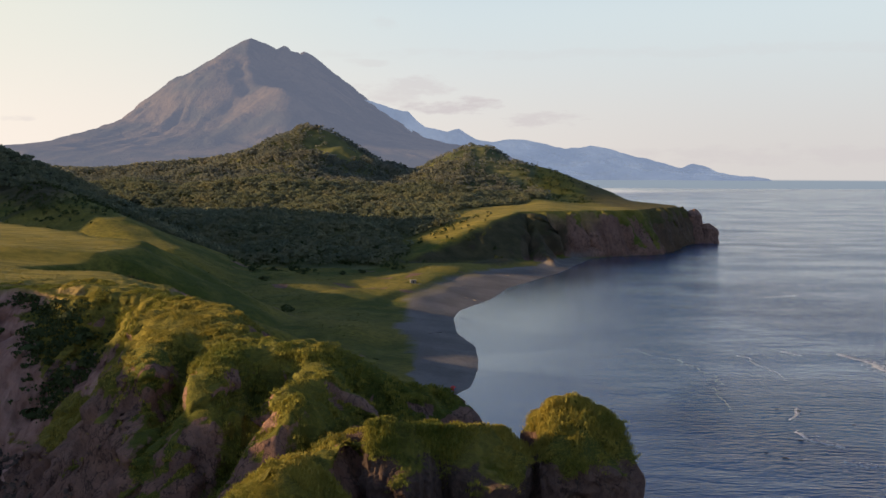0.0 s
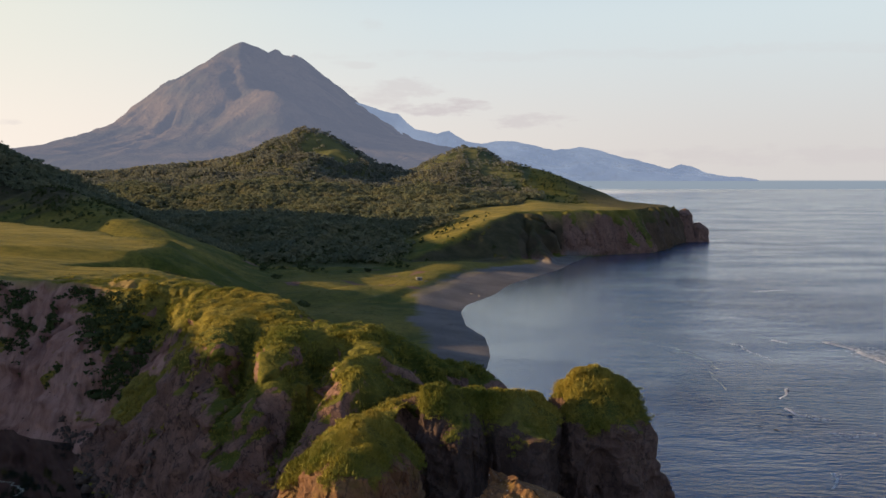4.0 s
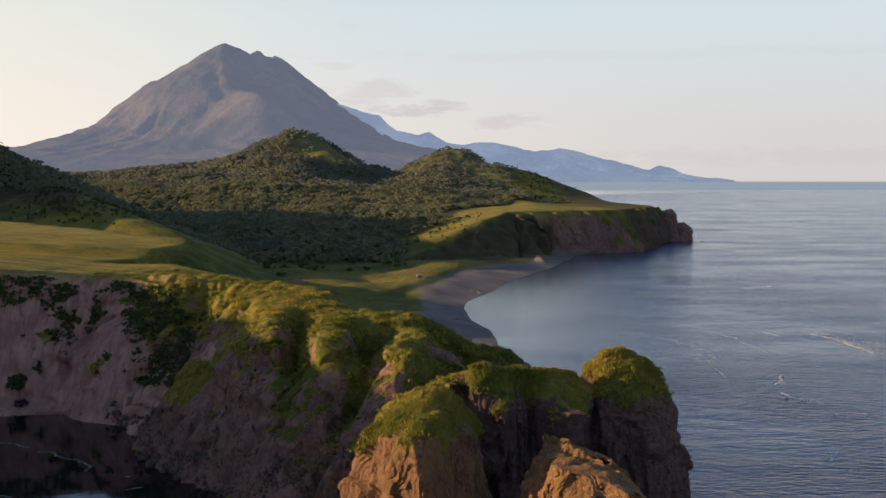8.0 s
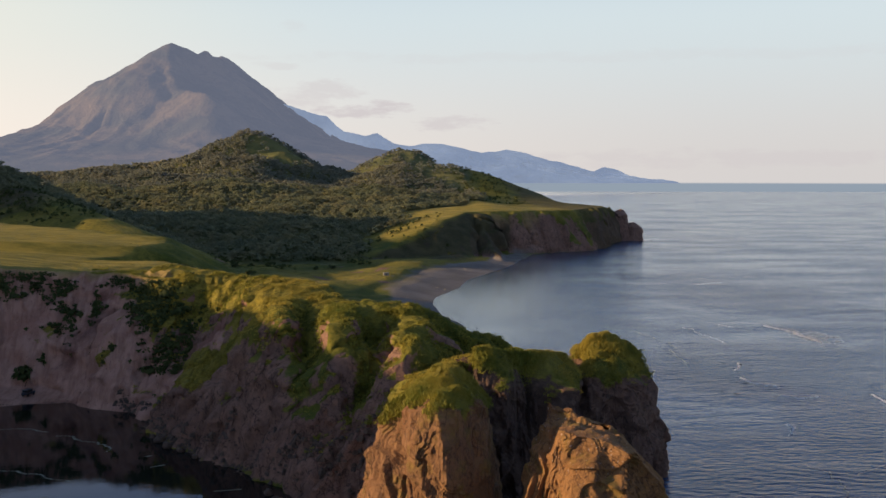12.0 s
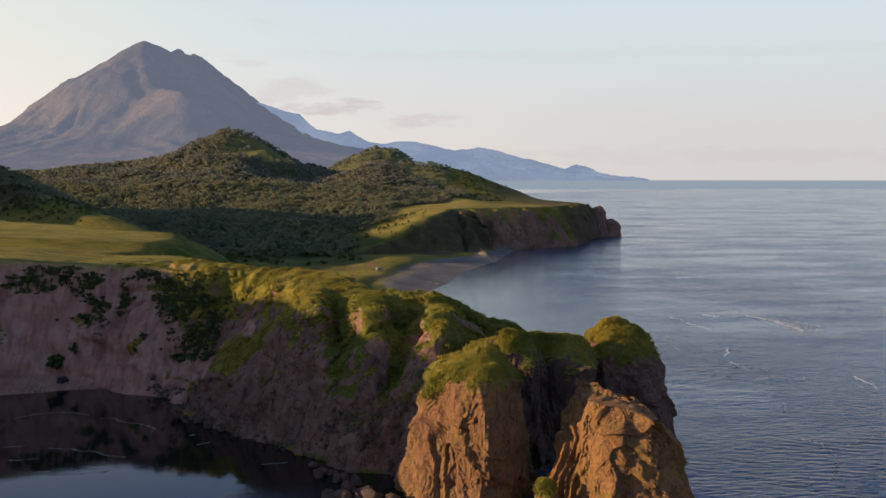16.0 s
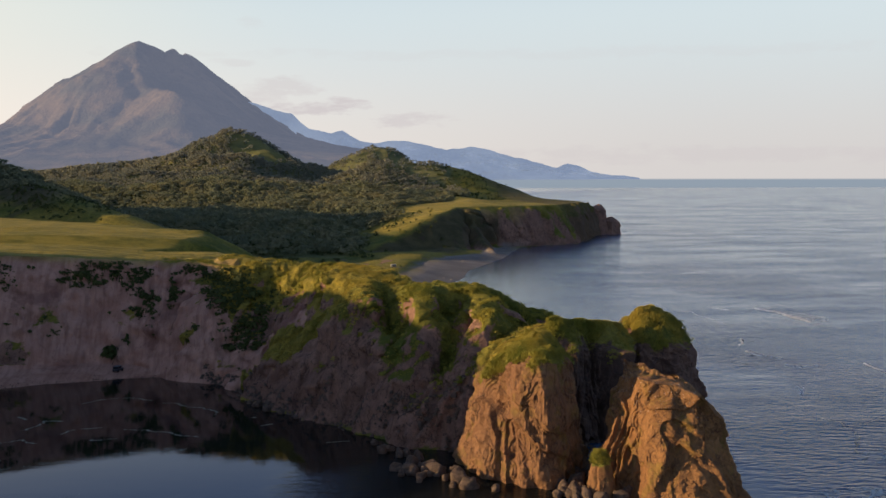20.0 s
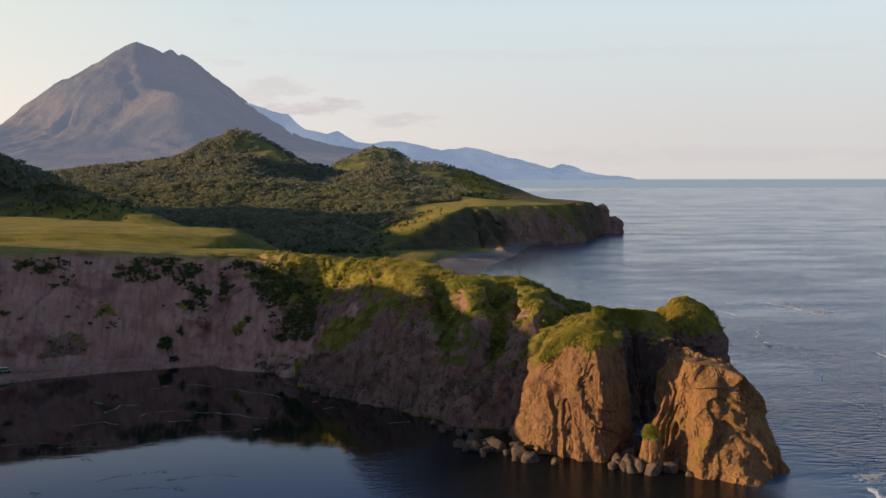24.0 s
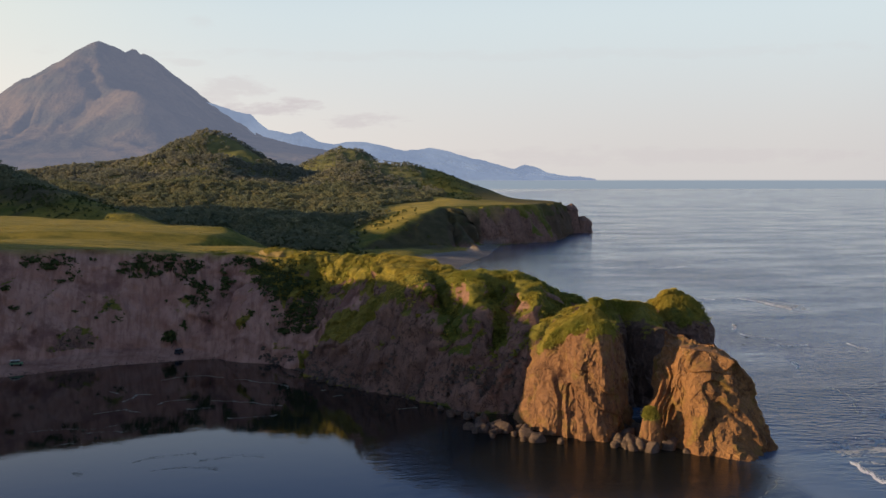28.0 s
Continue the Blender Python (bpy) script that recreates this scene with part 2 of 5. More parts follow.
def land(x, y):
    """Height of the land."""
    wx = x + 2.2 * fbm(x * 0.05, y * 0.05, None, 3, 5)
    wy = y + 2.2 * fbm(x * 0.05, y * 0.05, None, 3, 9)
    far = smooth(500, 1000, y)
    calm = 1 - 0.85 * smooth(270, 300, y) * smooth(700, 640, y) * smooth(-60, -20, x)
    d = signed(x + (wx - x) * calm, y + (wy - y) * calm, COAST)
    # sea bed, beach, valley and the slow rise inland
    west = smooth(-30, -170, x)
    ramp = 5.0 + 21 * smooth(670, 810, y - 1.35 * np.clip(x + 30, 0, 87)) + (9 + 26 * west) * smooth(810, 1330, y) + 4 * smooth(1300, 2400, y)
    low = np.where(d > 0, np.minimum(0.13 * d, 2.6 + 0.02 * d) + 0.26 * np.maximum(d - 34, 0), 0.22 * d)
    low = np.minimum(low, ramp)
    low = np.where(d > 0, np.maximum(low, 0.02 * d), np.maximum(low, -4.0))
    # hills
    cone = np.hypot((x + 170) * np.where(x < -170, 1.12, 1.0), (y - 1358) * 0.9)
    hill = 64 * np.exp(-(np.hypot(cone, 22) - 22) / 105) + 2.5 * fbm(x * 0.02, y * 0.02, None, 3, 46)
    shoulder = np.where(x > 95, (x - 95) / 88, np.where(x < 30, (x - 30) / 105, 0))
    post = np.exp(-(shoulder ** 2 + ((y - 1240) / 105) ** 2))
    hill += 38 * post
    hill += 80 * np.exp(-(np.where(x > 58, (x - 58) / 100, (x - 58) / 110) ** 2 + ((y - 1950) / 160) ** 2))
    hill += 16 * np.exp(-(((x + 60) / 130) ** 2 + ((y - 1010) / 80) ** 2))
    for ax, ay, bx, by, dip in ((-120, 1130, -30, 1255, 13), (-30, 1255, 110, 1420, 17), (-330, 1290, -215, 1160, 10)):
        dd, t = seg_dist(x, y, ax, ay, bx, by)
        hill -= dip * smooth(0.0, 0.3, t + 0.1) * np.exp(-(dd / 38) ** 2)
    hill += 4.5 * (ridged(x * 0.011, y * 0.011, 3, 47) - 0.6) * smooth(8, 30, hill)
    hill *= smooth(0, 60, d)
    h = low + hill + far * smooth(30, 120, d) * 5 * fbm(x * 0.012, y * 0.012, None, 3, 40)
    h = smax(h, 121 - 0.52 * seg_dist(x, y, -420, 800, -422, 801)[0] + 3 * fbm(x * 0.03, y * 0.03, None, 3, 44), 8)
    # unseen ridge beyond the view, added to shade the valley and the cape
    h = smax(h, 130 - 0.55 * seg_dist(x, y, -520, 810, -505, 660)[0], 8)
    # plateau over the bay
    dp = signed(wx, wy, PLATEAU)
    bay = smooth(320, 280, y)
    fall = bay * np.interp(x, (-200, -185, -140, -120, -100), (1.15, 1.15, 1.45, 1.15, 1.0)) + (1 - bay) * 0.52
    top = 34.6 + 3.0 * smooth(-110, -195, x) * smooth(420, 300, y) + 3.0 * smooth(310, 400, y) - 1.4 * smooth(-108, -80, x) + 0.6 * fbm(x * 0.03, y * 0.03, None, 3, 3)
    top = top - 3.4 * smooth(-2, 3, 370 + 0.10 * (x + 150) - y) * smooth(322, 345, y) - 1.6 * smooth(-2, 5, 408 - y) * smooth(-160, -110, x)
    mesa = np.where(dp > 0, top, top + fall * dp)
    u = x * 0.88 - y * 0.46
    rill = ridged(u * 0.11, (x * 0.46 + y * 0.88) * 0.02, 3, 70)
    mid = np.clip(mesa / 35, 0, 1) * np.clip(1 - mesa / 35, 0, 1) * 4
    mesa = mesa + bay * mid * (1.8 * rill + 1.2 * fbm(x * 0.09, y * 0.09, None, 3, 71) + 0.7 * ridged(u * 0.33, (x * 0.46 + y * 0.88) * 0.03, 2, 72))
    h = smax(h, mesa, 1.5)
    for ax, ay, a_z, bx, by, b_z in ((-280, 720, 56, -192, 612, 37), (-192, 612, 37, -150, 558, 24), (-150, 558, 24, -112, 508, 7)):
        dd, t = seg_dist(wx, wy, ax, ay, bx, by)
        h = smax(h, a_z + (b_z - a_z) * t - 0.42 * np.maximum(dd - 8, 0), 3)
    # unseen heights west of the bay, added and shaped to cast its shadow
    dw = signed(x, y, WEST_SHADE_HEIGHTS)
    wtop = np.interp(y, (46, 99, 122, 133, 140, 153, 166, 198, 238, 252, 268, 290), (38, 38, 42, 49, 65, 69, 69, 67.5, 61, 63, 66, 67)) + 2 * fbm(x * 0.03, y * 0.03, None, 3, 80)
    h = np.maximum(h, np.where(dw > 0, wtop, wtop + 2.2 * dw))
    # the cape
    dc = signed(wx, wy, CAPE_TOP)
    cliff = smooth(56, 76, x)
    along_ = (x + 25) * 0.594 + (y - 692) * 0.804
    behind = np.clip((y - 692) * 0.594 - (x + 25) * 0.804, 0, 100)
    lip = np.interp(along_, (-20, 0, 54, 96, 138), (2, 6, 20, 30, 35.5)) - 0.09 * behind
    ctop = 35.5 + 7 * smooth(800, 900, y) * smooth(140, 60, x) - (35.5 - lip) * smooth(95, 65, x) - 9 * smooth(920, 1000, y) * smooth(150, 240, x)
    ctop = np.maximum(ctop, 34 * smooth(860, 960, y) + 41 * post * smooth(0, 30, dc))
    cape = np.where(dc > 0, ctop, ctop + (0.56 * (1 - cliff) + 2.0 * cliff) * dc)
    spur, t = seg_dist(wx, wy, 66, 792, 76, 716)
    cape = np.maximum(cape, 24 - 25 * t - 0.9 * spur + 2.5 * ridged(x * 0.05, y * 0.05, 3, 93))
    cape = cape + 7.0 * cliff * ridged((x + y) * 0.030, (x - y) * 0.008, 4, 90) * smooth(30, 5, np.abs(dc + 10)) * smooth(4, 14, cape) * smooth(-1, -5, dc)
    cape = np.minimum(cape, ctop + 0.4)
    h = np.where(y > 560, smax(h, cape, 2.0), h)
    # the point: gentle grassy crests cut off by steep faces along the shore
    near = (y < 330) & (x > -130)
    if near.any():
        wx, wy = x + 0.35 * (wx - x) + 1.0 * fbm(x * 0.13, y * 0.13, None, 3, 26), y + 0.35 * (wy - y) + 1.0 * fbm(x * 0.13, y * 0.13, None, 3, 27)
        dt = signed(wx, wy, TERRACE)
        front = smooth(-6, 6, -0.75 * (x + 58) - 0.66 * (y - 232))
        level = 33.3 + 2.1 * smooth(188, 224, y) - 0.8 * smooth(235, 265, y) + 0.5 * fbm(x * 0.07, y * 0.07, None, 3, 29)
        best = np.where(dt > 0, level - 0.5 * smooth(4, 0, dt), level - 0.5 + (1.2 + front * np.interp(y, (180, 205, 240), (0.25, 0.0, -0.3))) * dt)
        for ax, ay, az_, bx, by, bz, wide, side in CRESTS:
            dd, t = seg_dist(wx, wy, ax, ay, bx, by)
            out = np.maximum(dd - wide, 0)
            best = smax(best, az_ + (bz - az_) * t - side * out - 0.014 * out * out - 0.05 * np.minimum(dd, wide), 0.8)
        along = (x - y) * 0.7
        gully = ridged(along * 0.058 + 0.25 * vnoise(x * 0.04, y * 0.04, None, 25), (x + y) * 0.008, 3, 22)
        shore = signed(x, y, COAST) + 4.2 * gully + 1.6 * fbm(x * 0.11, y * 0.11, None, 4, 23) - 1.2
        steep = np.interp(y, (105, 175, 200, 235, 260), (2.6, 2.1, 1.35, 1.0, 0.9))
        steep = np.where(x > -14, np.maximum(steep, 3.2 * smooth(-18, -8, x)), steep)
        face = steep * shore
        face = face + 1.5 * smooth(0, 6, face) * fbm(x * 0.16, y * 0.16, None, 3, 24)
        below = smooth(33, 29, best)
        best = best + (0.25 + 0.75 * below) * 0.7 * fbm(x * 0.13, y * 0.13, None, 4, 21) + below * (1.6 * (ridged((x - y) * 0.11, (x + y) * 0.035, 3, 28) - 0.6) + 0.4 - 1.6 * smooth(0.95, -0.5, gully) * smooth(70, 45, x + 50))
        for ax, ay, bx, by, deep_, half in ((-46.5, 193, -45.5, 166, 4.5, 3.8), (-30.5, 180, -34, 154, 3.5, 3.6), (-15, 163, -24, 146, 3.0, 3.0), (-62, 232, -70, 229, 3.5, 2.2), (-54, 224, -61, 218, 2.5, 2.0)):
            dd, t = seg_dist(wx, wy, ax, ay, bx, by)
            best = best - deep_ * smooth(0, 0.3, t + 0.12) * np.exp(-(dd / half) ** 2)
        best = -smax(-best, -face, 1.6) - 60 * smooth(-98, -126, x)
        h = np.where(near, smax(h, best, 1.0), h)
    return h


def mountain(x, y):
    """Height of the volcano and its skirt."""
    calm = smooth(20, 260, np.minimum(np.hypot(x + 603, y - 3295), np.hypot(x + 596, y - 4521)))
    wx = x + 22 * calm * fbm(x * 0.005, y * 0.005, None, 4, 200)
    wy = y + 22 * calm * fbm(x * 0.005, y * 0.005, None, 4, 210)
    out = np.zeros(x.shape)
    for px, py, top, k in ((-603, 3295, 484, 1.0), (-596, 4521, 586, 1.25)):
        dx, dy = wx - px, wy - py
        r = np.hypot(dx, dy)
        ang = np.arctan2(dy, dx)
        z = np.interp(r, (0, 25, 110, 221, 402, 480, 619, 746, 1200, 1700, 2600),
                      (top, top - 12 * k, top - 62 * k, top - 125 * k, top - 262 * k, top - 290 * k, top - 328 * k, top - 350 * k, top - 405 * k, top - 445 * k, top - 520 * k))
        gully = ridged(ang * 4.2 + 0.5 * vnoise(r * 0.005, ang * 2, None, 220), r * 0.0009, 4, 230)
        z = z - 9 * smooth(-60, -160, dx) * smooth(900, 500, r)
        z = z + ((gully - 1.0) * 6 + 5 * (ridged(ang * 13 + 0.4 * vnoise(r * 0.01, ang * 5, None, 221), r * 0.002, 3, 231) - 0.7)) * smooth(30, 260, r) * smooth(1300, 500, r) * smooth(-0.99, -0.8, dx / (r + 1))
        out = np.maximum(out, z)
    for ax, ay, bx, by, dip, wide in ((-535, 3215, -420, 3000, 30, 62),):
        dd, t = seg_dist(wx, wy, ax, ay, bx, by)
        out = out - dip * np.exp(-(dd / wide) ** 2)
    # spurs that come down towards the valley, and the saddle to the second peak
    for ax, ay, a_z, bx, by, bz, side in ((-603, 3290, 482, -592, 3200, 436, 0.75), (-592, 3200, 436, -505, 3020, 318, 0.72), (-505, 3020, 318, -440, 2905, 300, 0.62),
                                          (-440, 2905, 300, -400, 2650, 140, 0.5), (-603, 3295, 484, -560, 3300, 477, 1.0), (-560, 3300, 474, -520, 3308, 452, 1.0), (-500, 3312, 455, -430, 3330, 385, 1.0), (-430, 3330, 385, -300, 3300, 250, 0.7), (-560, 3500, 430, -560, 4100, 500, 0.7),
                                          (-560, 4100, 500, -596, 4521, 584, 0.7), (-596, 4521, 584, -500, 4500, 510, 0.9), (-500, 4500, 500, -330, 4480, 370, 0.8),
                                          (-330, 4480, 370, -60, 4400, 215, 0.6), (-503, 3311, 470, -496, 3312, 473, 1.4), (-470, 3318, 442, -458, 3320, 440, 1.3), (-440, 2905, 298, -330, 2780, 190, 0.7), (-505, 3020, 316, -380, 3010, 240, 0.7)):
        dd, t = seg_dist(wx, wy, ax, ay, bx, by)
        out = smax(out, a_z + (bz - a_z) * t - side * dd + 4 * (ridged(x * 0.012, y * 0.012, 3, 251) - 0.9) * smooth(20, 80, dd), 4)
    out = smax(out, 38 + 62 * smooth(2300, 3100, y) * smooth(150, -450, x), 14)
    cross, down = wx * 0.9 - wy * 0.43, wx * 0.43 + wy * 0.9
    out = out + 5 * (ridged(cross * 0.011, down * 0.0022, 3, 241) - 0.7) * smooth(-420, -520, x) * smooth(110, 200, out) * smooth(470, 420, out)
    out = out + 4 * fbm(x * 0.02, y * 0.02, None, 4, 240) * smooth(60, 240, out)
    out = out * (0.25 + 0.75 * smooth(1650, 2450, y))
    east = 250 + 0.16 * (y - 2300)
    return out * smooth(0, 260, east + 30 * fbm(x * 0.01, y * 0.01, None, 3, 260) - x) - 6 * smooth(-40, 0, x - east)

# ---- materials ----


class Mat:
    """A small wrapper to write node materials."""

    def __init__(self, name, rough=0.9, specular=0.3):
        self.m = bpy.data.materials.new(name)
        self.m.use_nodes = True
        self.t = self.m.node_tree
        self.b = self.t.nodes["Principled BSDF"]
        self.b.inputs["Roughness"].default_value = rough
        self.b.inputs["Specular IOR Level"].default_value = specular
        self.pos = self.t.nodes.new("ShaderNodeNewGeometry").outputs["Position"]

    def put(self, v, socket):
        if isinstance(v, (int, float)):
            socket.default_value = v
        elif isinstance(v, tuple):
            socket.default_value = (*v, 1) if len(v) == 3 and len(socket.default_value) == 4 else v
        else:
            self.t.links.new(v, socket)

    def math(self, op, a, b=0.0, c=0.0):
        n = self.t.nodes.new("ShaderNodeMath")
        n.operation = op
        for i, v in enumerate((a, b, c)):
            self.put(v, n.inputs[i])
        return n.outputs[0]

    def ramp(self, v, lo, hi):
        n = self.t.nodes.new("ShaderNodeMapRange")
        n.interpolation_type = "SMOOTHSTEP"
        self.put(v, n.inputs[0])
        n.inputs[1].default_value, n.inputs[2].default_value = lo, hi
        return n.outputs[0]

    def noise(self, scale, detail=4.0, rough=0.55, stretch=(1, 1, 1), turn=(0, 0, 0)):
        mp = self.t.nodes.new("ShaderNodeMapping")
        mp.inputs["Scale"].default_value = stretch
        mp.inputs["Rotation"].default_value = turn
        self.t.links.new(self.pos, mp.inputs[0])
        n = self.t.nodes.new("ShaderNodeTexNoise")
        n.inputs["Scale"].default_value, n.inputs["Detail"].default_value, n.inputs["Roughness"].default_value = scale, detail, rough
        self.t.links.new(mp.outputs[0], n.inputs["Vector"])
        return n.outputs[0]

    def mix(self, f, a, b):
        n = self.t.nodes.new("ShaderNodeMix")
        n.data_type = "RGBA"
        self.put(f, n.inputs[0])
        self.put(a, n.inputs[6])
        self.put(b, n.inputs[7])
        return n.outputs[2]

    def attr(self, name):
        n = self.t.nodes.new("ShaderNodeAttribute")
        n.attribute_name = name
        return n.outputs["Fac"]

    def color(self, v):
        self.put(v, self.b.inputs["Base Color"])

    def bump(self, v, strength, distance):
        n = self.t.nodes.new("ShaderNodeBump")
        n.inputs["Strength"].default_value, n.inputs["Distance"].default_value = strength, distance
        self.put(v, n.inputs["Height"])
        self.t.links.new(n.outputs[0], self.b.inputs["Normal"])

    def random(self, island=True):
        if island:
            return self.t.nodes.new("ShaderNodeNewGeometry").outputs["Random Per Island"]
        return self.t.nodes.new("ShaderNodeObjectInfo").outputs["Random"]


def grass_color(m):
    big, mid, fine = m.noise(0.012, 3), m.noise(0.09, 4), m.noise(1.1, 5, 0.65)
    tuft = m.noise(0.33, 5, 0.7, (1, 1.7, 1), (0, 0, 0.4))
    c = m.mix(m.ramp(big, 0.38, 0.62), (0.104, 0.122, 0.021), (0.265, 0.212, 0.040))
    c = m.mix(m.math("MULTIPLY", m.ramp(mid, 0.42, 0.66), 0.5), c, (0.30, 0.25, 0.052))
    c = m.mix(m.math("MULTIPLY", m.ramp(tuft, 0.45, 0.62), 0.5), c, (0.050, 0.066, 0.016))
    return m.mix(m.math("MULTIPLY", m.ramp(fine, 0.35, 0.7), 0.4), c, (0.050, 0.060, 0.018))


def rock_color(m):
    big, mid, fine = m.noise(0.05, 4), m.noise(0.35, 5, 0.6, (1, 1, 0.45)), m.noise(2.2, 6, 0.7)
    c = m.mix(m.ramp(big, 0.35, 0.65), (0.225, 0.128, 0.098), (0.30, 0.180, 0.138))
    c = m.mix(m.math("MULTIPLY", m.ramp(mid, 0.45, 0.7), 0.6), c, (0.13, 0.083, 0.070))
    c = m.mix(m.math("MULTIPLY", m.ramp(fine, 0.45, 0.75), 0.5), c, (0.245, 0.135, 0.095))
    return m.mix(cracks(m), (0.09, 0.058, 0.047), c)


def cracks(m):
    """1 on sound rock, 0 in the joints that run through it."""
    a = m.math("ABSOLUTE", m.math("SUBTRACT", m.noise(0.22, 5, 0.6, (1, 1, 0.55), (0.25, 0.1, 0)), 0.5))
    b = m.math("ABSOLUTE", m.math("SUBTRACT", m.noise(0.7, 5, 0.65, (1, 1, 0.7), (0, 0.3, 0.4)), 0.5))
    return m.math("MULTIPLY", m.ramp(a, 0.0, 0.022), m.math("MULTIPLY_ADD", m.ramp(b, 0.0, 0.03), 0.6, 0.4))


def land_material():
    m = Mat("land_surface", 0.95, 0.15)
    grass, rock = grass_color(m), rock_color(m)
    sand = m.mix(m.ramp(m.noise(0.12, 5, 0.6), 0.35, 0.65), (0.40, 0.215, 0.165), (0.50, 0.30, 0.24))
    sand = m.mix(m.math("MULTIPLY", m.ramp(m.noise(0.8, 5, 0.65, (1, 1, 0.4)), 0.5, 0.75), 0.6), sand, (0.22, 0.125, 0.100))
    run = m.noise(0.55, 4, 0.6, (1.0, 0.16, 0.16), (0, 0, 0.45))
    sand = m.mix(m.math("MULTIPLY", m.ramp(run, 0.42, 0.64), 0.5), sand, (0.25, 0.130, 0.098))
    sand = m.mix(m.math("MULTIPLY", m.ramp(m.noise(0.045, 5, 0.6, (1, 1, 1.4)), 0.54, 0.66), 0.65), sand, (0.15, 0.068, 0.060))
    beach = m.mix(m.ramp(m.noise(0.05, 4), 0.35, 0.65), (0.175, 0.155, 0.143), (0.235, 0.210, 0.195))
    beach = m.mix(m.math("MULTIPLY", m.ramp(m.noise(0.9, 5, 0.7), 0.5, 0.72), 0.45), beach, (0.045, 0.04, 0.04))
    # Lifted close to the leaf colours to lighten shade between the trees
    floor = m.mix(m.ramp(m.noise(0.03, 4), 0.4, 0.6), (0.10, 0.112, 0.05), (0.165, 0.165, 0.07))
    ragged = m.math("MULTIPLY_ADD", m.noise(0.5, 6, 0.7), 1.3, -0.65)
    c = m.mix(m.ramp(m.math("ADD", m.attr("bare"), ragged), 0.38, 0.62), grass, rock)
    c = m.mix(m.ramp(m.math("ADD", m.attr("sand"), ragged), 0.38, 0.62), c, sand)
    c = m.mix(m.attr("beach"), c, beach)
    c = m.mix(m.attr("wood"), c, floor)
    straw = m.mix(m.ramp(m.noise(0.16, 5, 0.65, (0.35, 1.6, 1), (0, 0, -0.35)), 0.38, 0.62), (0.185, 0.165, 0.038), (0.37, 0.285, 0.066))
    c = m.mix(m.math("MULTIPLY", m.attr("ripe"), 0.85), c, straw)
    # Dark growth on the left hill; on the cape it paints in shade
    heath_shade = m.mix(m.ramp(m.noise(0.08, 5, 0.65), 0.38, 0.62), (0.046, 0.042, 0.024), (0.085, 0.072, 0.040))
    c = m.mix(m.attr("heath_shade"), c, heath_shade)
    m.color(c)
    tall = m.math("ADD", m.noise(0.7, 6, 0.65), m.math("MULTIPLY", m.noise(3.0, 4, 0.6), 0.4))
    m.bump(tall, 1.0, 0.6)
    return m.m


def rock_material():
    m = Mat("weathered_rock", 0.9, 0.25)
    rock = rock_color(m)
    warm = m.mix(m.ramp(m.noise(0.09, 4), 0.35, 0.65), (0.215, 0.104, 0.044), (0.31, 0.162, 0.068))
    warm = m.mix(m.math("MULTIPLY", m.ramp(m.noise(0.9, 6, 0.7), 0.48, 0.72), 0.6), warm, (0.12, 0.065, 0.038))
    pits = m.ramp(m.noise(1.5, 3, 0.5), 0.66, 0.72)
    warm = m.mix(m.math("MULTIPLY", pits, 0.35), warm, (0.11, 0.060, 0.034))
    streak = m.ramp(m.noise(0.5, 5, 0.6, (1, 1, 0.12)), 0.42, 0.68)
    warm = m.mix(m.math("MULTIPLY", streak, 0.45), warm, (0.26, 0.140, 0.064))
    warm = m.mix(cracks(m), (0.13, 0.07, 0.04), warm)
    c = m.mix(m.attr("pale"), rock, warm)
    # Darker rock colour that puts the gap's shade on block and dome
    gap_shade = m.mix(m.ramp(m.noise(0.4, 5, 0.65), 0.4, 0.65), (0.050, 0.036, 0.032), (0.095, 0.066, 0.055))
    c = m.mix(m.attr("dark"), c, gap_shade)
    lichen = m.ramp(m.noise(0.22, 5, 0.65), 0.5, 0.68)
    c = m.mix(m.math("MULTIPLY", m.math("MULTIPLY", lichen, m.attr("pale")), 0.55), c, (0.20, 0.150, 0.03))
    # White specks stand in for birds resting on the crest
    bird_specks = m.math("MULTIPLY", m.ramp(m.noise(2.8, 3, 0.5), 0.66, 0.72), m.attr("white"))
    c = m.mix(bird_specks, c, (0.62, 0.60, 0.56))
    c = m.mix(m.ramp(m.math("ADD", m.attr("grass"), m.math("MULTIPLY_ADD", m.noise(0.6, 6, 0.7), 1.1, -0.55)), 0.4, 0.6), c, grass_color(m))
    m.color(c)
    m.bump(m.math("ADD", m.math("ADD", m.noise(0.6, 7, 0.7, (1, 1, 0.6)), m.math("MULTIPLY", m.noise(2.6, 5, 0.7), 0.5)), m.math("MULTIPLY", cracks(m), 0.2)), 1.0, 0.45)
    return m.m


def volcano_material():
    m = Mat("volcano_slopes_haze", 1.0, 0.0)
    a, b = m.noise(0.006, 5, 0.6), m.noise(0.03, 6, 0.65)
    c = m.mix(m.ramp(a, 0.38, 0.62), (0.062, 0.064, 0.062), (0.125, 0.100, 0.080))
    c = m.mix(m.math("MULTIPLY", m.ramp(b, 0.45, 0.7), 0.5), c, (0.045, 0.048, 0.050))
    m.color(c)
    # Even blue emission stands in for the haze in front of the slopes
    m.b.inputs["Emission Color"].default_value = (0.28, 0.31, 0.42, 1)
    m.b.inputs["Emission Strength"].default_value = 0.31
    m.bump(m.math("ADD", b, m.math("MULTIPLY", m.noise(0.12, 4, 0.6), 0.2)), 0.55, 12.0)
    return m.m


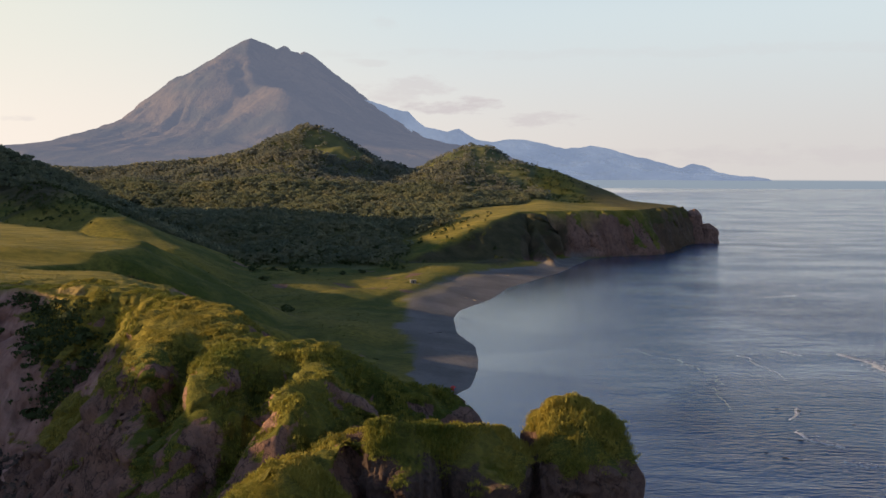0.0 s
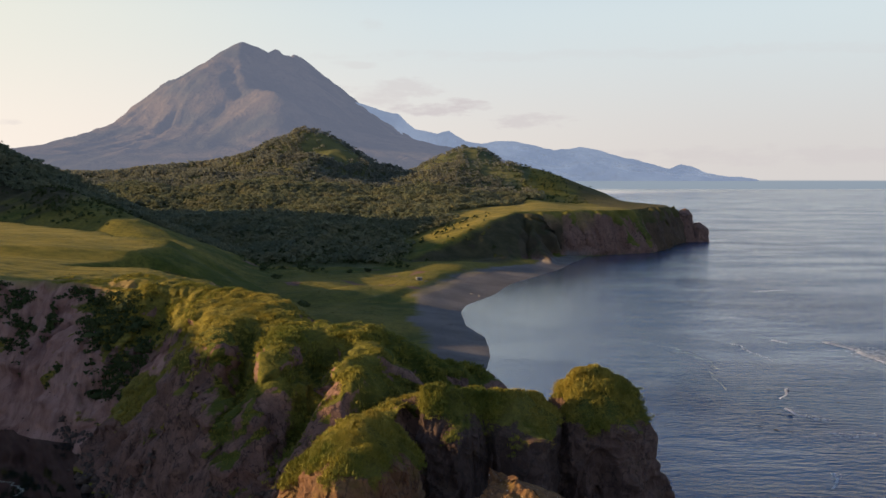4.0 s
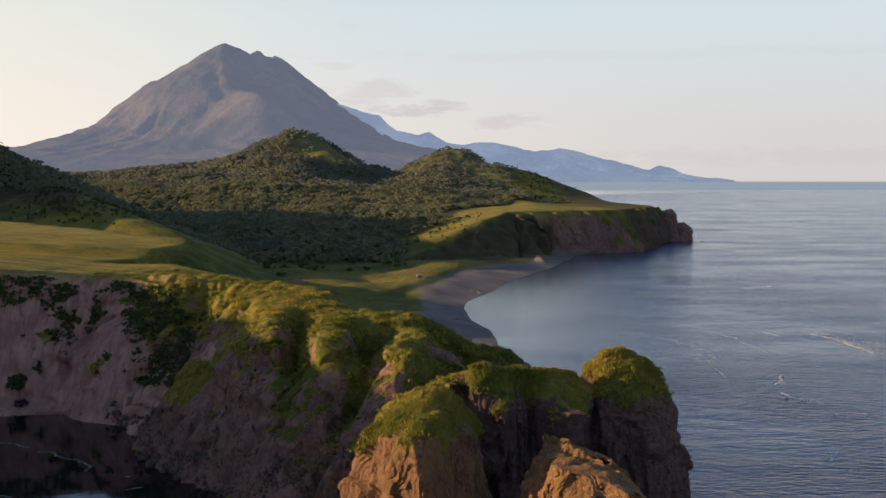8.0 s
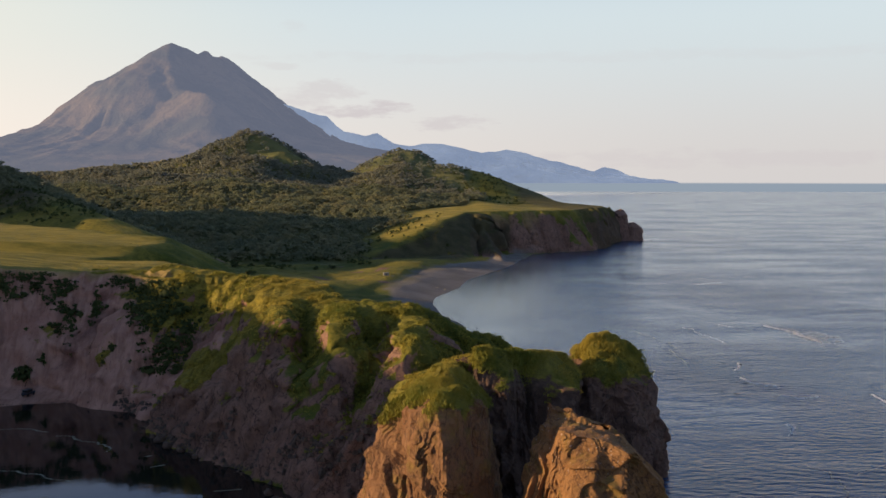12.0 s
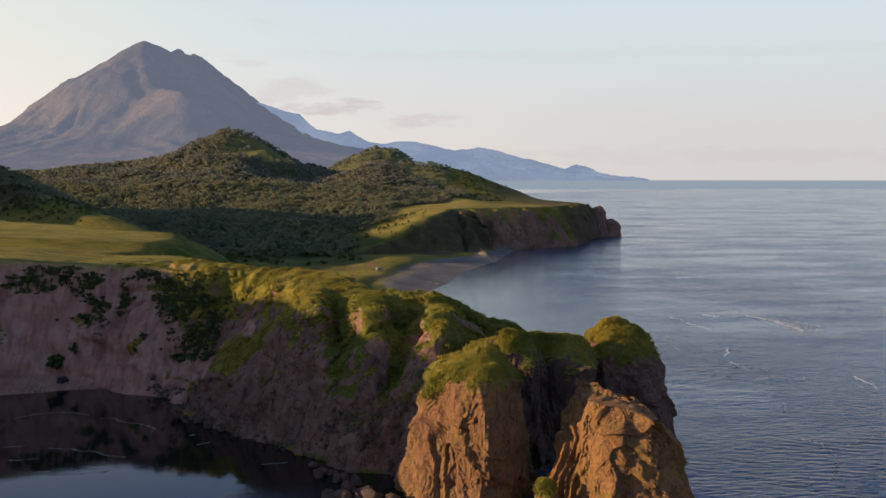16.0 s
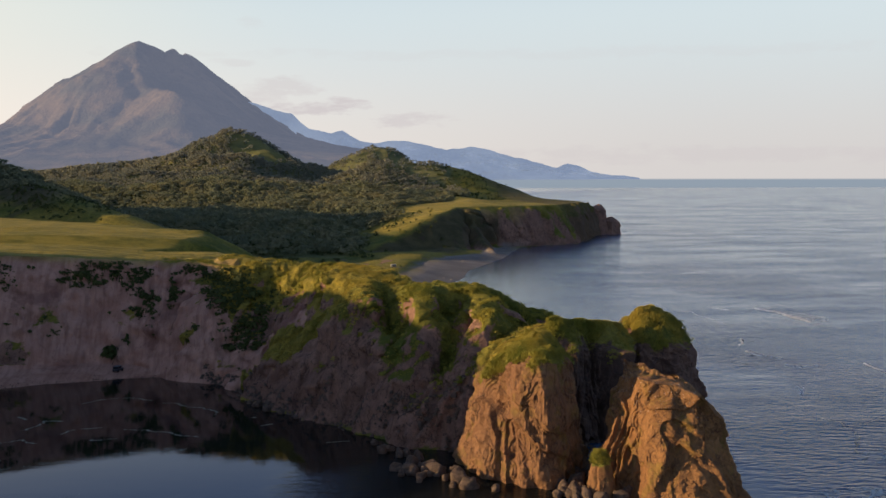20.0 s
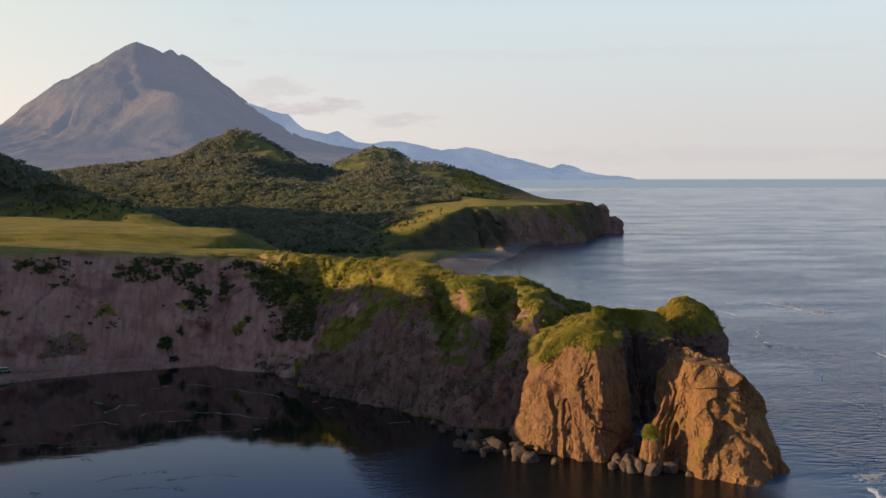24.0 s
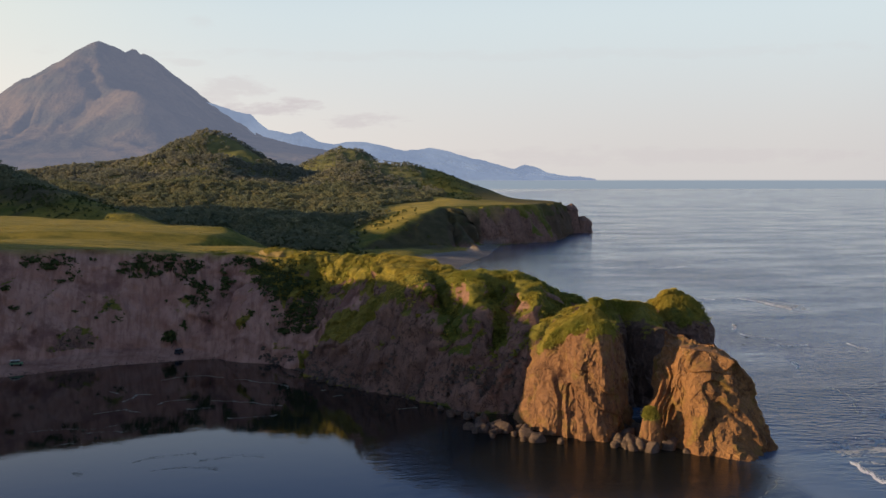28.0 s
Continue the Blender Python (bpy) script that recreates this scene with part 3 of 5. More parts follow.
def range_material():
    m = Mat("far_range_haze", 1.0, 0.0)
    # Pale blue in base colour and emission paints in the haze of distance
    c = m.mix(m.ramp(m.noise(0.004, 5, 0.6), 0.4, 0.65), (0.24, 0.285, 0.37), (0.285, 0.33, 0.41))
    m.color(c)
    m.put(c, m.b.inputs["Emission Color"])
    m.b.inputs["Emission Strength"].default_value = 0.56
    return m.m


def leaf_material(name, dark, light, dry, thinness=0.15):
    m = Mat(name, 0.75, 0.2)
    tone = m.math("MULTIPLY_ADD", m.random(), 0.2, m.math("MULTIPLY", m.noise(0.14, 2, 0.5), 0.85))
    c = m.mix(m.ramp(tone, 0.2, 0.9), dark, light)
    c = m.mix(m.math("MULTIPLY", m.ramp(m.noise(0.03, 3), 0.45, 0.65), 0.55), c, dry)
    m.color(c)
    # leaves let light through
    thin, both = m.t.nodes.new("ShaderNodeBsdfTranslucent"), m.t.nodes.new("ShaderNodeMixShader")
    m.put(c, thin.inputs[0])
    both.inputs[0].default_value = thinness
    m.t.links.new(m.b.outputs[0], both.inputs[1])
    m.t.links.new(thin.outputs[0], both.inputs[2])
    m.t.links.new(both.outputs[0], m.t.nodes["Material Output"].inputs[0])
    return m.m


def sea_material():
    m = Mat("sea_water", 0.06, 0.5)
    m.b.inputs["IOR"].default_value = 1.333
    open_ = m.attr("open")
    # Near-black bay; lighter blue in the cove stands in for reflected sky
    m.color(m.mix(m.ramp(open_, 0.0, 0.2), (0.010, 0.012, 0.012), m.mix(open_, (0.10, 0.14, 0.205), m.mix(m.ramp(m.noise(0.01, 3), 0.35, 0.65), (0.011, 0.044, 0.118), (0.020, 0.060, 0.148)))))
    chop = m.math("ADD", m.noise(0.30, 4, 0.6, (1, 1.8, 1), (0, 0, 0.5)), m.math("MULTIPLY", m.noise(1.3, 3, 0.6, (1, 1.5, 1), (0, 0, -0.3)), 0.22))
    swell = m.noise(0.045, 3, 0.5, (1, 2.2, 1), (0, 0, 0.35))
    patch = m.math("MULTIPLY", m.ramp(m.noise(0.014, 5, 0.65, (0.8, 1.8, 1), (0, 0, 0.2)), 0.3, 0.7), m.math("MULTIPLY_ADD", m.ramp(m.noise(0.005, 5, 0.65, (0.7, 1.6, 1), (0, 0, -0.2)), 0.3, 0.7), 0.8, 0.35))
    wave = m.math("ADD", m.math("MULTIPLY", chop, m.math("MULTIPLY_ADD", patch, 1.6, 0.08)), m.math("MULTIPLY", swell, 1.6))
    reef = m.attr("reef")
    train = m.noise(0.42, 3, 0.5, (0.55, 1.7, 1), (0, 0, -0.6))
    for cx, cy, gap in ((58, 118, 3.2), (92, 205, 3.8)):
        mp = m.t.nodes.new("ShaderNodeMapping")
        mp.inputs["Location"].default_value = (-cx, -cy, 0)
        m.t.links.new(m.pos, mp.inputs[0])
        ringed = m.t.nodes.new("ShaderNodeTexWave")
        ringed.wave_type, ringed.rings_direction = "RINGS", "Z"
        ringed.inputs["Scale"].default_value, ringed.inputs["Distortion"].default_value = 0.314 / gap, 5.0
        ringed.inputs["Detail"].default_value, ringed.inputs["Detail Scale"].default_value = 3.0, 0.9
        m.t.links.new(mp.outputs[0], ringed.inputs["Vector"])
        wave = m.math("ADD", wave, m.math("MULTIPLY", ringed.outputs["Fac"], m.math("MULTIPLY", m.math("MULTIPLY", reef, patch), 0.45)))
    wave = m.math("ADD", wave, m.math("MULTIPLY", train, m.math("MULTIPLY_ADD", reef, 1.5, 0.5)))
    stir_and_dim = m.attr("stir_and_dim")
    ruffle = m.math("ADD", wave, m.math("MULTIPLY", m.math("MULTIPLY", m.noise(0.9, 3, 0.6, (1, 1.4, 1)), m.math("ADD", stir_and_dim, m.math("MULTIPLY", m.attr("cove"), 0.5))), 2.5))
    m.bump(m.math("MULTIPLY", ruffle, m.math("ADD", m.math("MULTIPLY_ADD", stir_and_dim, 0.6, m.math("MULTIPLY", m.attr("cove"), 0.02)), m.math("ADD", m.math("MULTIPLY_ADD", m.math("MULTIPLY", open_, open_), 0.50, 0.012), m.math("MULTIPLY", m.attr("distant"), 0.10)))), 1.0, 0.75)
    m.put(m.math("MULTIPLY_ADD", m.ramp(open_, 0.0, 0.2), m.math("MULTIPLY_ADD", m.math("MULTIPLY", patch, open_), 0.10, m.math("MULTIPLY_ADD", m.math("SUBTRACT", 1.0, m.attr("cove")), m.math("MULTIPLY_ADD", open_, -0.14, 0.20), 0.042)), m.math("MULTIPLY_ADD", stir_and_dim, 0.05, 0.022)), m.b.inputs["Roughness"])
    # Specular is cut round the tower to paint out its bright reflection
    m.put(m.math("MULTIPLY_ADD", stir_and_dim, -0.42, 0.5), m.b.inputs["Specular IOR Level"])
    return m.m


def plain(name, color, rough=0.7, dirt=0.35, scale=1.5, metal=0.0):
    m = Mat(name, rough, 0.4)
    m.b.inputs["Metallic"].default_value = metal
    dark = tuple(v * 0.55 for v in color)
    m.color(m.mix(m.math("MULTIPLY", m.ramp(m.noise(scale, 5, 0.6), 0.4, 0.7), dirt), color, dark))
    return m.m


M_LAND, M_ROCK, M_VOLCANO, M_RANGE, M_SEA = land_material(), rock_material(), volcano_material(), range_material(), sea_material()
# Woodland leaf colours are lifted, the far ones greyed, to paint in haze
M_WOOD_LEAF = leaf_material("woodland_leaves_hazed", (0.165, 0.190, 0.125), (0.265, 0.272, 0.155), (0.32, 0.29, 0.16), 0.5)
M_WOOD_FAR = leaf_material("far_woodland_leaves_hazed", (0.19, 0.208, 0.172), (0.28, 0.282, 0.205), (0.315, 0.292, 0.21), 0.55)
M_BUSH_LEAF = leaf_material("bush_leaves", (0.036, 0.052, 0.016), (0.080, 0.098, 0.028), (0.085, 0.095, 0.03))
M_GRASS_LEAF = leaf_material("tall_grass_blades", (0.118, 0.150, 0.025), (0.38, 0.312, 0.055), (0.45, 0.338, 0.07))
M_MEADOW = leaf_material("meadow_grass_blades", (0.060, 0.080, 0.016), (0.11, 0.118, 0.024), (0.15, 0.135, 0.035))
M_DRY_GRASS = leaf_material("dry_grass_blades", (0.20, 0.17, 0.035), (0.38, 0.29, 0.06), (0.46, 0.34, 0.08))
M_BARK = plain("bark", (0.10, 0.075, 0.055), 0.9)
M_FOAM = plain("sea_foam", (0.88, 0.88, 0.88), 0.6, 0.08, 0.6)
M_WEED = plain("floating_weed", (0.24, 0.23, 0.17), 0.7, 0.4, 0.8)

# ---- mesh helpers ----


def big_mesh(name, verts, faces, material, attrs=None, flat=False):
    """A mesh from arrays of places and quads or triangles."""
    me = bpy.data.meshes.new(name)
    faces = np.asarray(faces, np.int32)
    n = faces.shape[1]
    me.vertices.add(len(verts))
    me.vertices.foreach_set("co", np.asarray(verts, np.float32).ravel())
    me.loops.add(faces.size)
    me.loops.foreach_set("vertex_index", faces.ravel())
    me.polygons.add(len(faces))
    me.polygons.foreach_set("loop_start", np.arange(0, faces.size, n, dtype=np.int32))
    me.polygons.foreach_set("loop_total", np.full(len(faces), n, np.int32))
    me.polygons.foreach_set("use_smooth", np.full(len(faces), not flat))
    for key, values in (attrs or {}).items():
        me.attributes.new(key, "FLOAT", "POINT").data.foreach_set("value", np.asarray(values, np.float32).ravel())
    me.materials.append(material)
    me.update(calc_edges=True)
    return me


def part(name, me, parent, label=""):
    ob = new(name, me)
    ob.parent = parent
    if label:
        tagged(ob, label)
    return ob


def grid_faces(nx, ny, keep=None):
    i, j = np.meshgrid(np.arange(nx - 1), np.arange(ny - 1))
    a = j * nx + i
    f = np.stack([a, a + 1, a + 1 + nx, a + nx], -1)
    return f[keep] if keep is not None else f.reshape(-1, 4)


def compact(verts, faces, attrs):
    used = np.unique(faces)
    index = np.zeros(len(verts), np.int64)
    index[used] = np.arange(len(used))
    return verts[used], index[faces], {k: np.ravel(v)[used] for k, v in attrs.items()}


def steps(*stretches):
    """Coordinates from (start, end, step) stretches laid end to end."""
    out = []
    for a, b, s in stretches:
        out += list(np.linspace(a, b, max(2, int(round((b - a) / s)) + 1))[:-1])
    return np.array(out + [stretches[-1][1]])


WOODS_EDGE = [(-128, 640), (-95, 640), (-60, 672), (-38, 700), (-30, 760), (0, 790), (16, 840), (36, 900), (66, 960), (100, 1080),
              (98, 1230), (90, 1330), (140, 1900), (100, 2300), (-1200, 2300), (-1200, 760), (-420, 700), (-300, 720), (-200, 690), (-150, 650)]


def masks(x, y, z, slope):
    """Where the land is bare rock, bare sand, beach, woodland or ripe grass."""
    patchy = fbm(x * 0.06, y * 0.06, None, 4, 300)
    bare = smooth(0.95, 1.45, slope + 0.75 * patchy - np.where(z > 16, 0.060, 0.030) * (z - 16)) * smooth(-1, 2, z)
    shore = signed(x, y, COAST)
    wide = np.interp(y, (0, 200, 300, 320, 390, 440, 500, 560, 640, 700, 860), (0, 0, 9, 22, 24, 22, 26, 42, 40, 22, 6))
    wide = np.where((x < -88) & (y < 300), 10, np.where((x < 30) & (y < 255), -8, wide))
    beach = smooth(1.5, -1.5, shore - wide - 3 * patchy) * smooth(5.5, 3.5, z) * (y < 900)
    beach = beach * smooth(125, 95, x)
    beach = np.maximum(beach, smooth(-92, -98, x) * smooth(5.0, 3.0, z) * (y < 300))
    bayside = smooth(-88, -96, x - 0.35 * (y - 240)) * (y < 330)
    sand = bayside * (1 - 0.9 * smooth(0.25, 0.7, fbm(x * 0.055, y * 0.055, z * 0.05, 4, 320) + 0.7 * smooth(14, 2, -signed(x, y, PLATEAU)) * smooth(-215, -120, x) * smooth(0.0, 0.5, fbm(x * 0.03, y * 0.03, None, 2, 321) + 0.3))) * smooth(0.30, 0.48, slope + 0.05 * patchy) * smooth(1, 2.5, z)
    sand = np.maximum(sand, beach * (x < -88) * (y < 300))
    beach = beach * (1 - (x < -88) * (y < 300))
    rib = smooth(8, 4, np.abs(x + y - 141)) * smooth(-66, -70, x) * (y < 245) * smooth(1, 3, z)
    sand = np.maximum(sand, rib)
    rough = fbm(x * 0.12, y * 0.12, z * 0.12, 4, 301)
    point = (y < 290) * smooth(-92, -84, x)
    bare = bare * (1 - point) + point * smooth(0.92, 1.22, slope + 0.5 * rough - 0.065 * (z - 16.5)) * smooth(-1, 2, z)
    for ax, ay, bx, by in ((-46, 192, -45, 160), (-30, 178, -34, 150), (-16, 160, -26, 140)):
        dd, t = seg_dist(x, y, ax, ay, bx, by)
        bare = bare * (1 - 0.85 * np.exp(-(dd / 3.2) ** 2))
    sand = np.maximum(sand, smooth(1.15, 0.8, np.hypot((x + 60) / 8, (y - 350) / 16) + 0.3 * rough))
    lush = smooth(123, 126, x + y) * smooth(138, 135, x + y) * smooth(-52, -60, x) * (y < 222)
    bare = bare * (1 - 0.95 * lush) * (1 - 0.7 * smooth(18, 22, z + 6 * patchy) * (y < 345) * (1 - point))
    bare = np.maximum(bare, smooth(125, 121, x + y) * smooth(21, 16.5, z + 4 * patchy) * 0.7 * smooth(0.45, 0.8, slope) * (x > -80) * (x < 0) * (y < 215) * smooth(0.5, 0.2, patchy))
    cape_sand = (y > 640) * (y < 1100) * smooth(0.9, 1.3, slope) * 0.35
    bare = np.maximum(bare * (1 - sand), cape_sand)
    wood = smooth(-12, 8, signed(x, y, WOODS_EDGE) + 14 * fbm(x * 0.02, y * 0.02, None, 3, 310)) * (z > 4)
    wood = wood * (1 - 0.3 * smooth(54, 36, np.hypot((x + 130) * 1.05, (y - 1305) * 0.65)))
    field = smooth(-8, 4, signed(x, y, CAPE_TOP)) * smooth(720, 760, y) * smooth(960, 900, y) * smooth(-40, -10, x)
    ripe = np.maximum(field, smooth(-2, 1, signed(x, y, PLATEAU)) * smooth(6, -6, y - 419 + 1.31 * (x + 138)) * 0.85) * (1 - wood)
    dc = signed(x, y, CAPE_TOP)
    # cape slope, spur and cape top are darkened as shade, the left hill as heath
    heath_shade = smooth(-1, -6, dc + 2 * patchy) * smooth(-75, -66, dc) * smooth(-40, -24, x) * smooth(100, 90, x) * smooth(670, 690, y) * (y < 815) * smooth(3, 6, z)
    heath_shade = np.maximum(heath_shade, 0.75 * smooth(140, 165, x + 8 * patchy) * smooth(840, 870, y) * smooth(1500, 1300, y))
    heath_shade = np.maximum(heath_shade, smooth(34, 46, z + 6 * patchy) * smooth(-230, -260, x) * smooth(600, 640, y) * smooth(1050, 980, y)) * 0.9
    return {"heath_shade": heath_shade, "bare": bare, "sand": sand, "beach": beach, "wood": wood * (1 - beach), "ripe": ripe}


SCATTER = []


def height_sheet(name, xs, ys, fun, material, hole=None, floor=-2.5, rocky=False):
    x, y = np.meshgrid(xs, ys)
    z = fun(x, y)
    gy, gx = np.gradient(z, ys, xs)
    slope = np.hypot(gx, gy)
    attrs = masks(x, y, z, slope) if material is M_LAND else {}
    if rocky:
        # ledges and hollows on the steep parts, pushed sideways
        steep = smooth(0.7, 1.5, slope) * smooth(-1, 3, z)
        push = steep * (1.8 * fbm(x * 0.16, y * 0.16, z * 0.20, 4, 330) + 0.8 * ridged((x + y) * 0.3, z * 0.12, 2, 340))
        n = np.maximum(slope, 0.3)
        x, y = x - push * gx / n, y - push * gy / n
        lush = (1 - attrs["bare"]) * (1 - attrs["sand"]) * (1 - attrs["beach"]) * smooth(2, 6, z)
        z = z + lush * (0.25 + 0.75 * smooth(-112, -84, x)) * (0.36 * fbm(x * 0.28, y * 0.28, None, 3, 350) + 0.30 * vnoise(x * 0.75, y * 0.75, None, 360))
    elif material is M_LAND:
        steep = smooth(0.8, 1.6, slope) * smooth(-1, 3, z) * (y > 640) * (x > 50)
        push = steep * (3.0 * fbm(x * 0.06, y * 0.06, z * 0.06, 4, 331) + 4.0 * ridged((x + y) * 0.05, z * 0.02, 3, 341))
        n = np.maximum(slope, 0.3)
        x, y = x - push * gx / n, y - push * gy / n
    verts = np.stack([x, y, z], -1).reshape(-1, 3)
    zz = (z > floor)
    keep = zz[:-1, :-1] | zz[1:, :-1] | zz[:-1, 1:] | zz[1:, 1:]
    if hole:
        cx, cy = (xs[:-1] + xs[1:]) / 2, (ys[:-1] + ys[1:]) / 2
        keep &= ~(((cx > hole[0]) & (cx < hole[1]))[None, :] & ((cy > hole[2]) & (cy < hole[3]))[:, None])
    faces = grid_faces(len(xs), len(ys), keep)
    verts, faces, attrs = compact(verts, faces, attrs)
    if rocky:
        SCATTER.append((verts, (1 - attrs["bare"]) * (1 - attrs["sand"]) * (1 - attrs["beach"]) * smooth(3, 7, verts[:, 2])))
    return tagged(new(name, big_mesh(name, verts, faces, material, attrs)), kind="structure")


# ---- the large structure ----
headland = height_sheet("ground_headland", steps((-214, -150, 1.2), (-150, -95, 0.62), (-95, 12, 0.45), (12, 40, 0.8)), steps((96, 235, 0.45), (235, 290, 0.62), (290, 345, 1.0)), land, M_LAND, rocky=True)
tagged(headland, "grassy headland with steep reddish cliffs above a bay", "headland")
ground = height_sheet("ground", steps((-1900, -900, 25), (-900, -420, 8), (-420, 40, 3.2), (40, 256, 1.8), (256, 620, 12)),
                      steps((-300, 96, 12), (96, 345, 6), (345, 700, 2.4), (700, 780, 3.5), (780, 1020, 1.8), (1020, 1300, 3.8), (1300, 2500, 11)), land, M_LAND, hole=(-212, 38, 98, 343))
tagged(ground, "green coastal land with valley, plateau, beach and wooded hills", "land")
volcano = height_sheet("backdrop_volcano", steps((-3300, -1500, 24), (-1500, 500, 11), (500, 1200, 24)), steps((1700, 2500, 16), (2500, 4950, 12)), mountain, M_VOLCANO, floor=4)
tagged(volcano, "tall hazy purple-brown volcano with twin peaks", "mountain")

sea_x, sea_y = steps((-5200, -400, 400), (-400, 400, 7), (400, 5200, 300)), steps((-1500, -300, 200), (-300, 700, 7), (700, 1300, 15), (1300, 5400, 300))
sx, sy = np.meshgrid(sea_x, sea_y)
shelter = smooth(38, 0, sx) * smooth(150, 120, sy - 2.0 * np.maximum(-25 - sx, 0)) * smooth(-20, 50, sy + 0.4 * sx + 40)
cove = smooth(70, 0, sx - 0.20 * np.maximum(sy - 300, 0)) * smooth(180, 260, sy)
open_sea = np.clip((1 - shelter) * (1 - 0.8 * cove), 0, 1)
distant = smooth(300, 2600, sy)
broken = fbm(sx * 0.02, sy * 0.02, None, 4, 365)
reef_chop = np.clip(smooth(1.25, 0.6, np.hypot((sx - 105) / 52, (sy - 245) / 85) + 0.5 * broken) + smooth(1.25, 0.6, np.hypot((sx - 75) / 45, (sy - 130) / 60) + 0.5 * broken) + smooth(1.2, 0.6, np.hypot((sx - 180) / 55, (sy - 480) / 110) + 0.6 * broken), 0, 1)
sea = new("water_sea", big_mesh("water_sea", np.stack([sx, sy, 0 * sx], -1).reshape(-1, 3), grid_faces(len(sea_x), len(sea_y)), M_SEA, {"open": open_sea, "distant": distant, "cove": np.clip(cove, 0, 1), "stir_and_dim": smooth(58, 24, np.hypot(sx + 22, sy - 100)) * smooth(30, 0, sx), "reef": reef_chop}))
tagged(sea, "calm blue-grey sea with ripples and a sheltered dark bay", "sea", kind="structure")

# the hazy ranges along the coast: direction x/y and height of the skyline above the eye, at 4.6 km
SKYLINE_NEAR = [(-0.16, 0.085), (-0.100, 0.074), (-0.062, 0.0685), (-0.054, 0.0664), (-0.038, 0.0615), (-0.022, 0.0577), (-0.012, 0.048), (-0.0065, 0.0437), (0.0148, 0.040),
                (0.0255, 0.0416), (0.0416, 0.0329), (0.058, 0.0286), (0.079, 0.0221), (0.112, 0.0113), (0.145, 0.0016)]
SKYLINE_FAR = [(0.036, 0.0264), (0.058, 0.0302), (0.0686, 0.0329), (0.0767, 0.0335), (0.090, 0.0308), (0.1066, 0.0286), (0.123, 0.0243), (0.134, 0.0248), (0.148, 0.0275), (0.156, 0.0264),
               (0.170, 0.0232), (0.189, 0.0173), (0.206, 0.0135), (0.223, 0.0086), (0.234, 0.007), (0.244, 0.0113), (0.2565, 0.0081), (0.268, 0.0027), (0.279, 0.0005), (0.302, -0.0016)]


def skyline(name, pairs, dist, seed, label, bottom):
    ka, ke = np.array(pairs).T
    a = np.linspace(ka[0], ka[-1], 420)
    e = np.interp(a, ka, ke) + 0.0006 * fbm(a * 90, a * 0, None, 4, seed)
    rows = 26
    v = np.linspace(0, 1, rows)[:, None]
    top = 64 + e * dist
    z = bottom + (top - bottom) * v ** 0.8
    y = dist - 80 - 260 * (1 - v) + 60 * fbm(a * 45, v * 4.0, None, 4, seed + 5) * (1 - v) * v * 4
    x = a * dist + 0 * v - 50
    verts = np.stack([x, y, np.broadcast_to(z, x.shape)], -1).reshape(-1, 3)
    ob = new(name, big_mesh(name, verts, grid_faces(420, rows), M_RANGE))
    return tagged(ob, label, "mountains", kind="structure")


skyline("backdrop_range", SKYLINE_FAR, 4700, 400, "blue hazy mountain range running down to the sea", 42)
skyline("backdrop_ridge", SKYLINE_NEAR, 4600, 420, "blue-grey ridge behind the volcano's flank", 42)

# ---- rock columns and stacks ----


def ring(points, theta, cx, cy):
    """Radius round a centre through the given points, smooth in the angle."""
    a = np.array([math.atan2(p[1] - cy, p[0] - cx) for p in points])
    r = np.array([math.hypot(p[0] - cx, p[1] - cy) for p in points])
    z = np.array([p[2] if len(p) > 2 else 0.0 for p in points])
    order = np.argsort(a)
    a, r, z = a[order], r[order], z[order]
    a3 = np.r_[a - 2 * np.pi, a, a + 2 * np.pi]
    return np.interp(theta, a3, np.r_[r, r, r]), np.interp(theta, a3, np.r_[z, z, z])


def stepped(v):
    """Rounds to whole steps with short slopes between: flat faces and sharp edges."""
    f = np.floor(v)
    return f + smooth(0.44, 0.56, v - f)


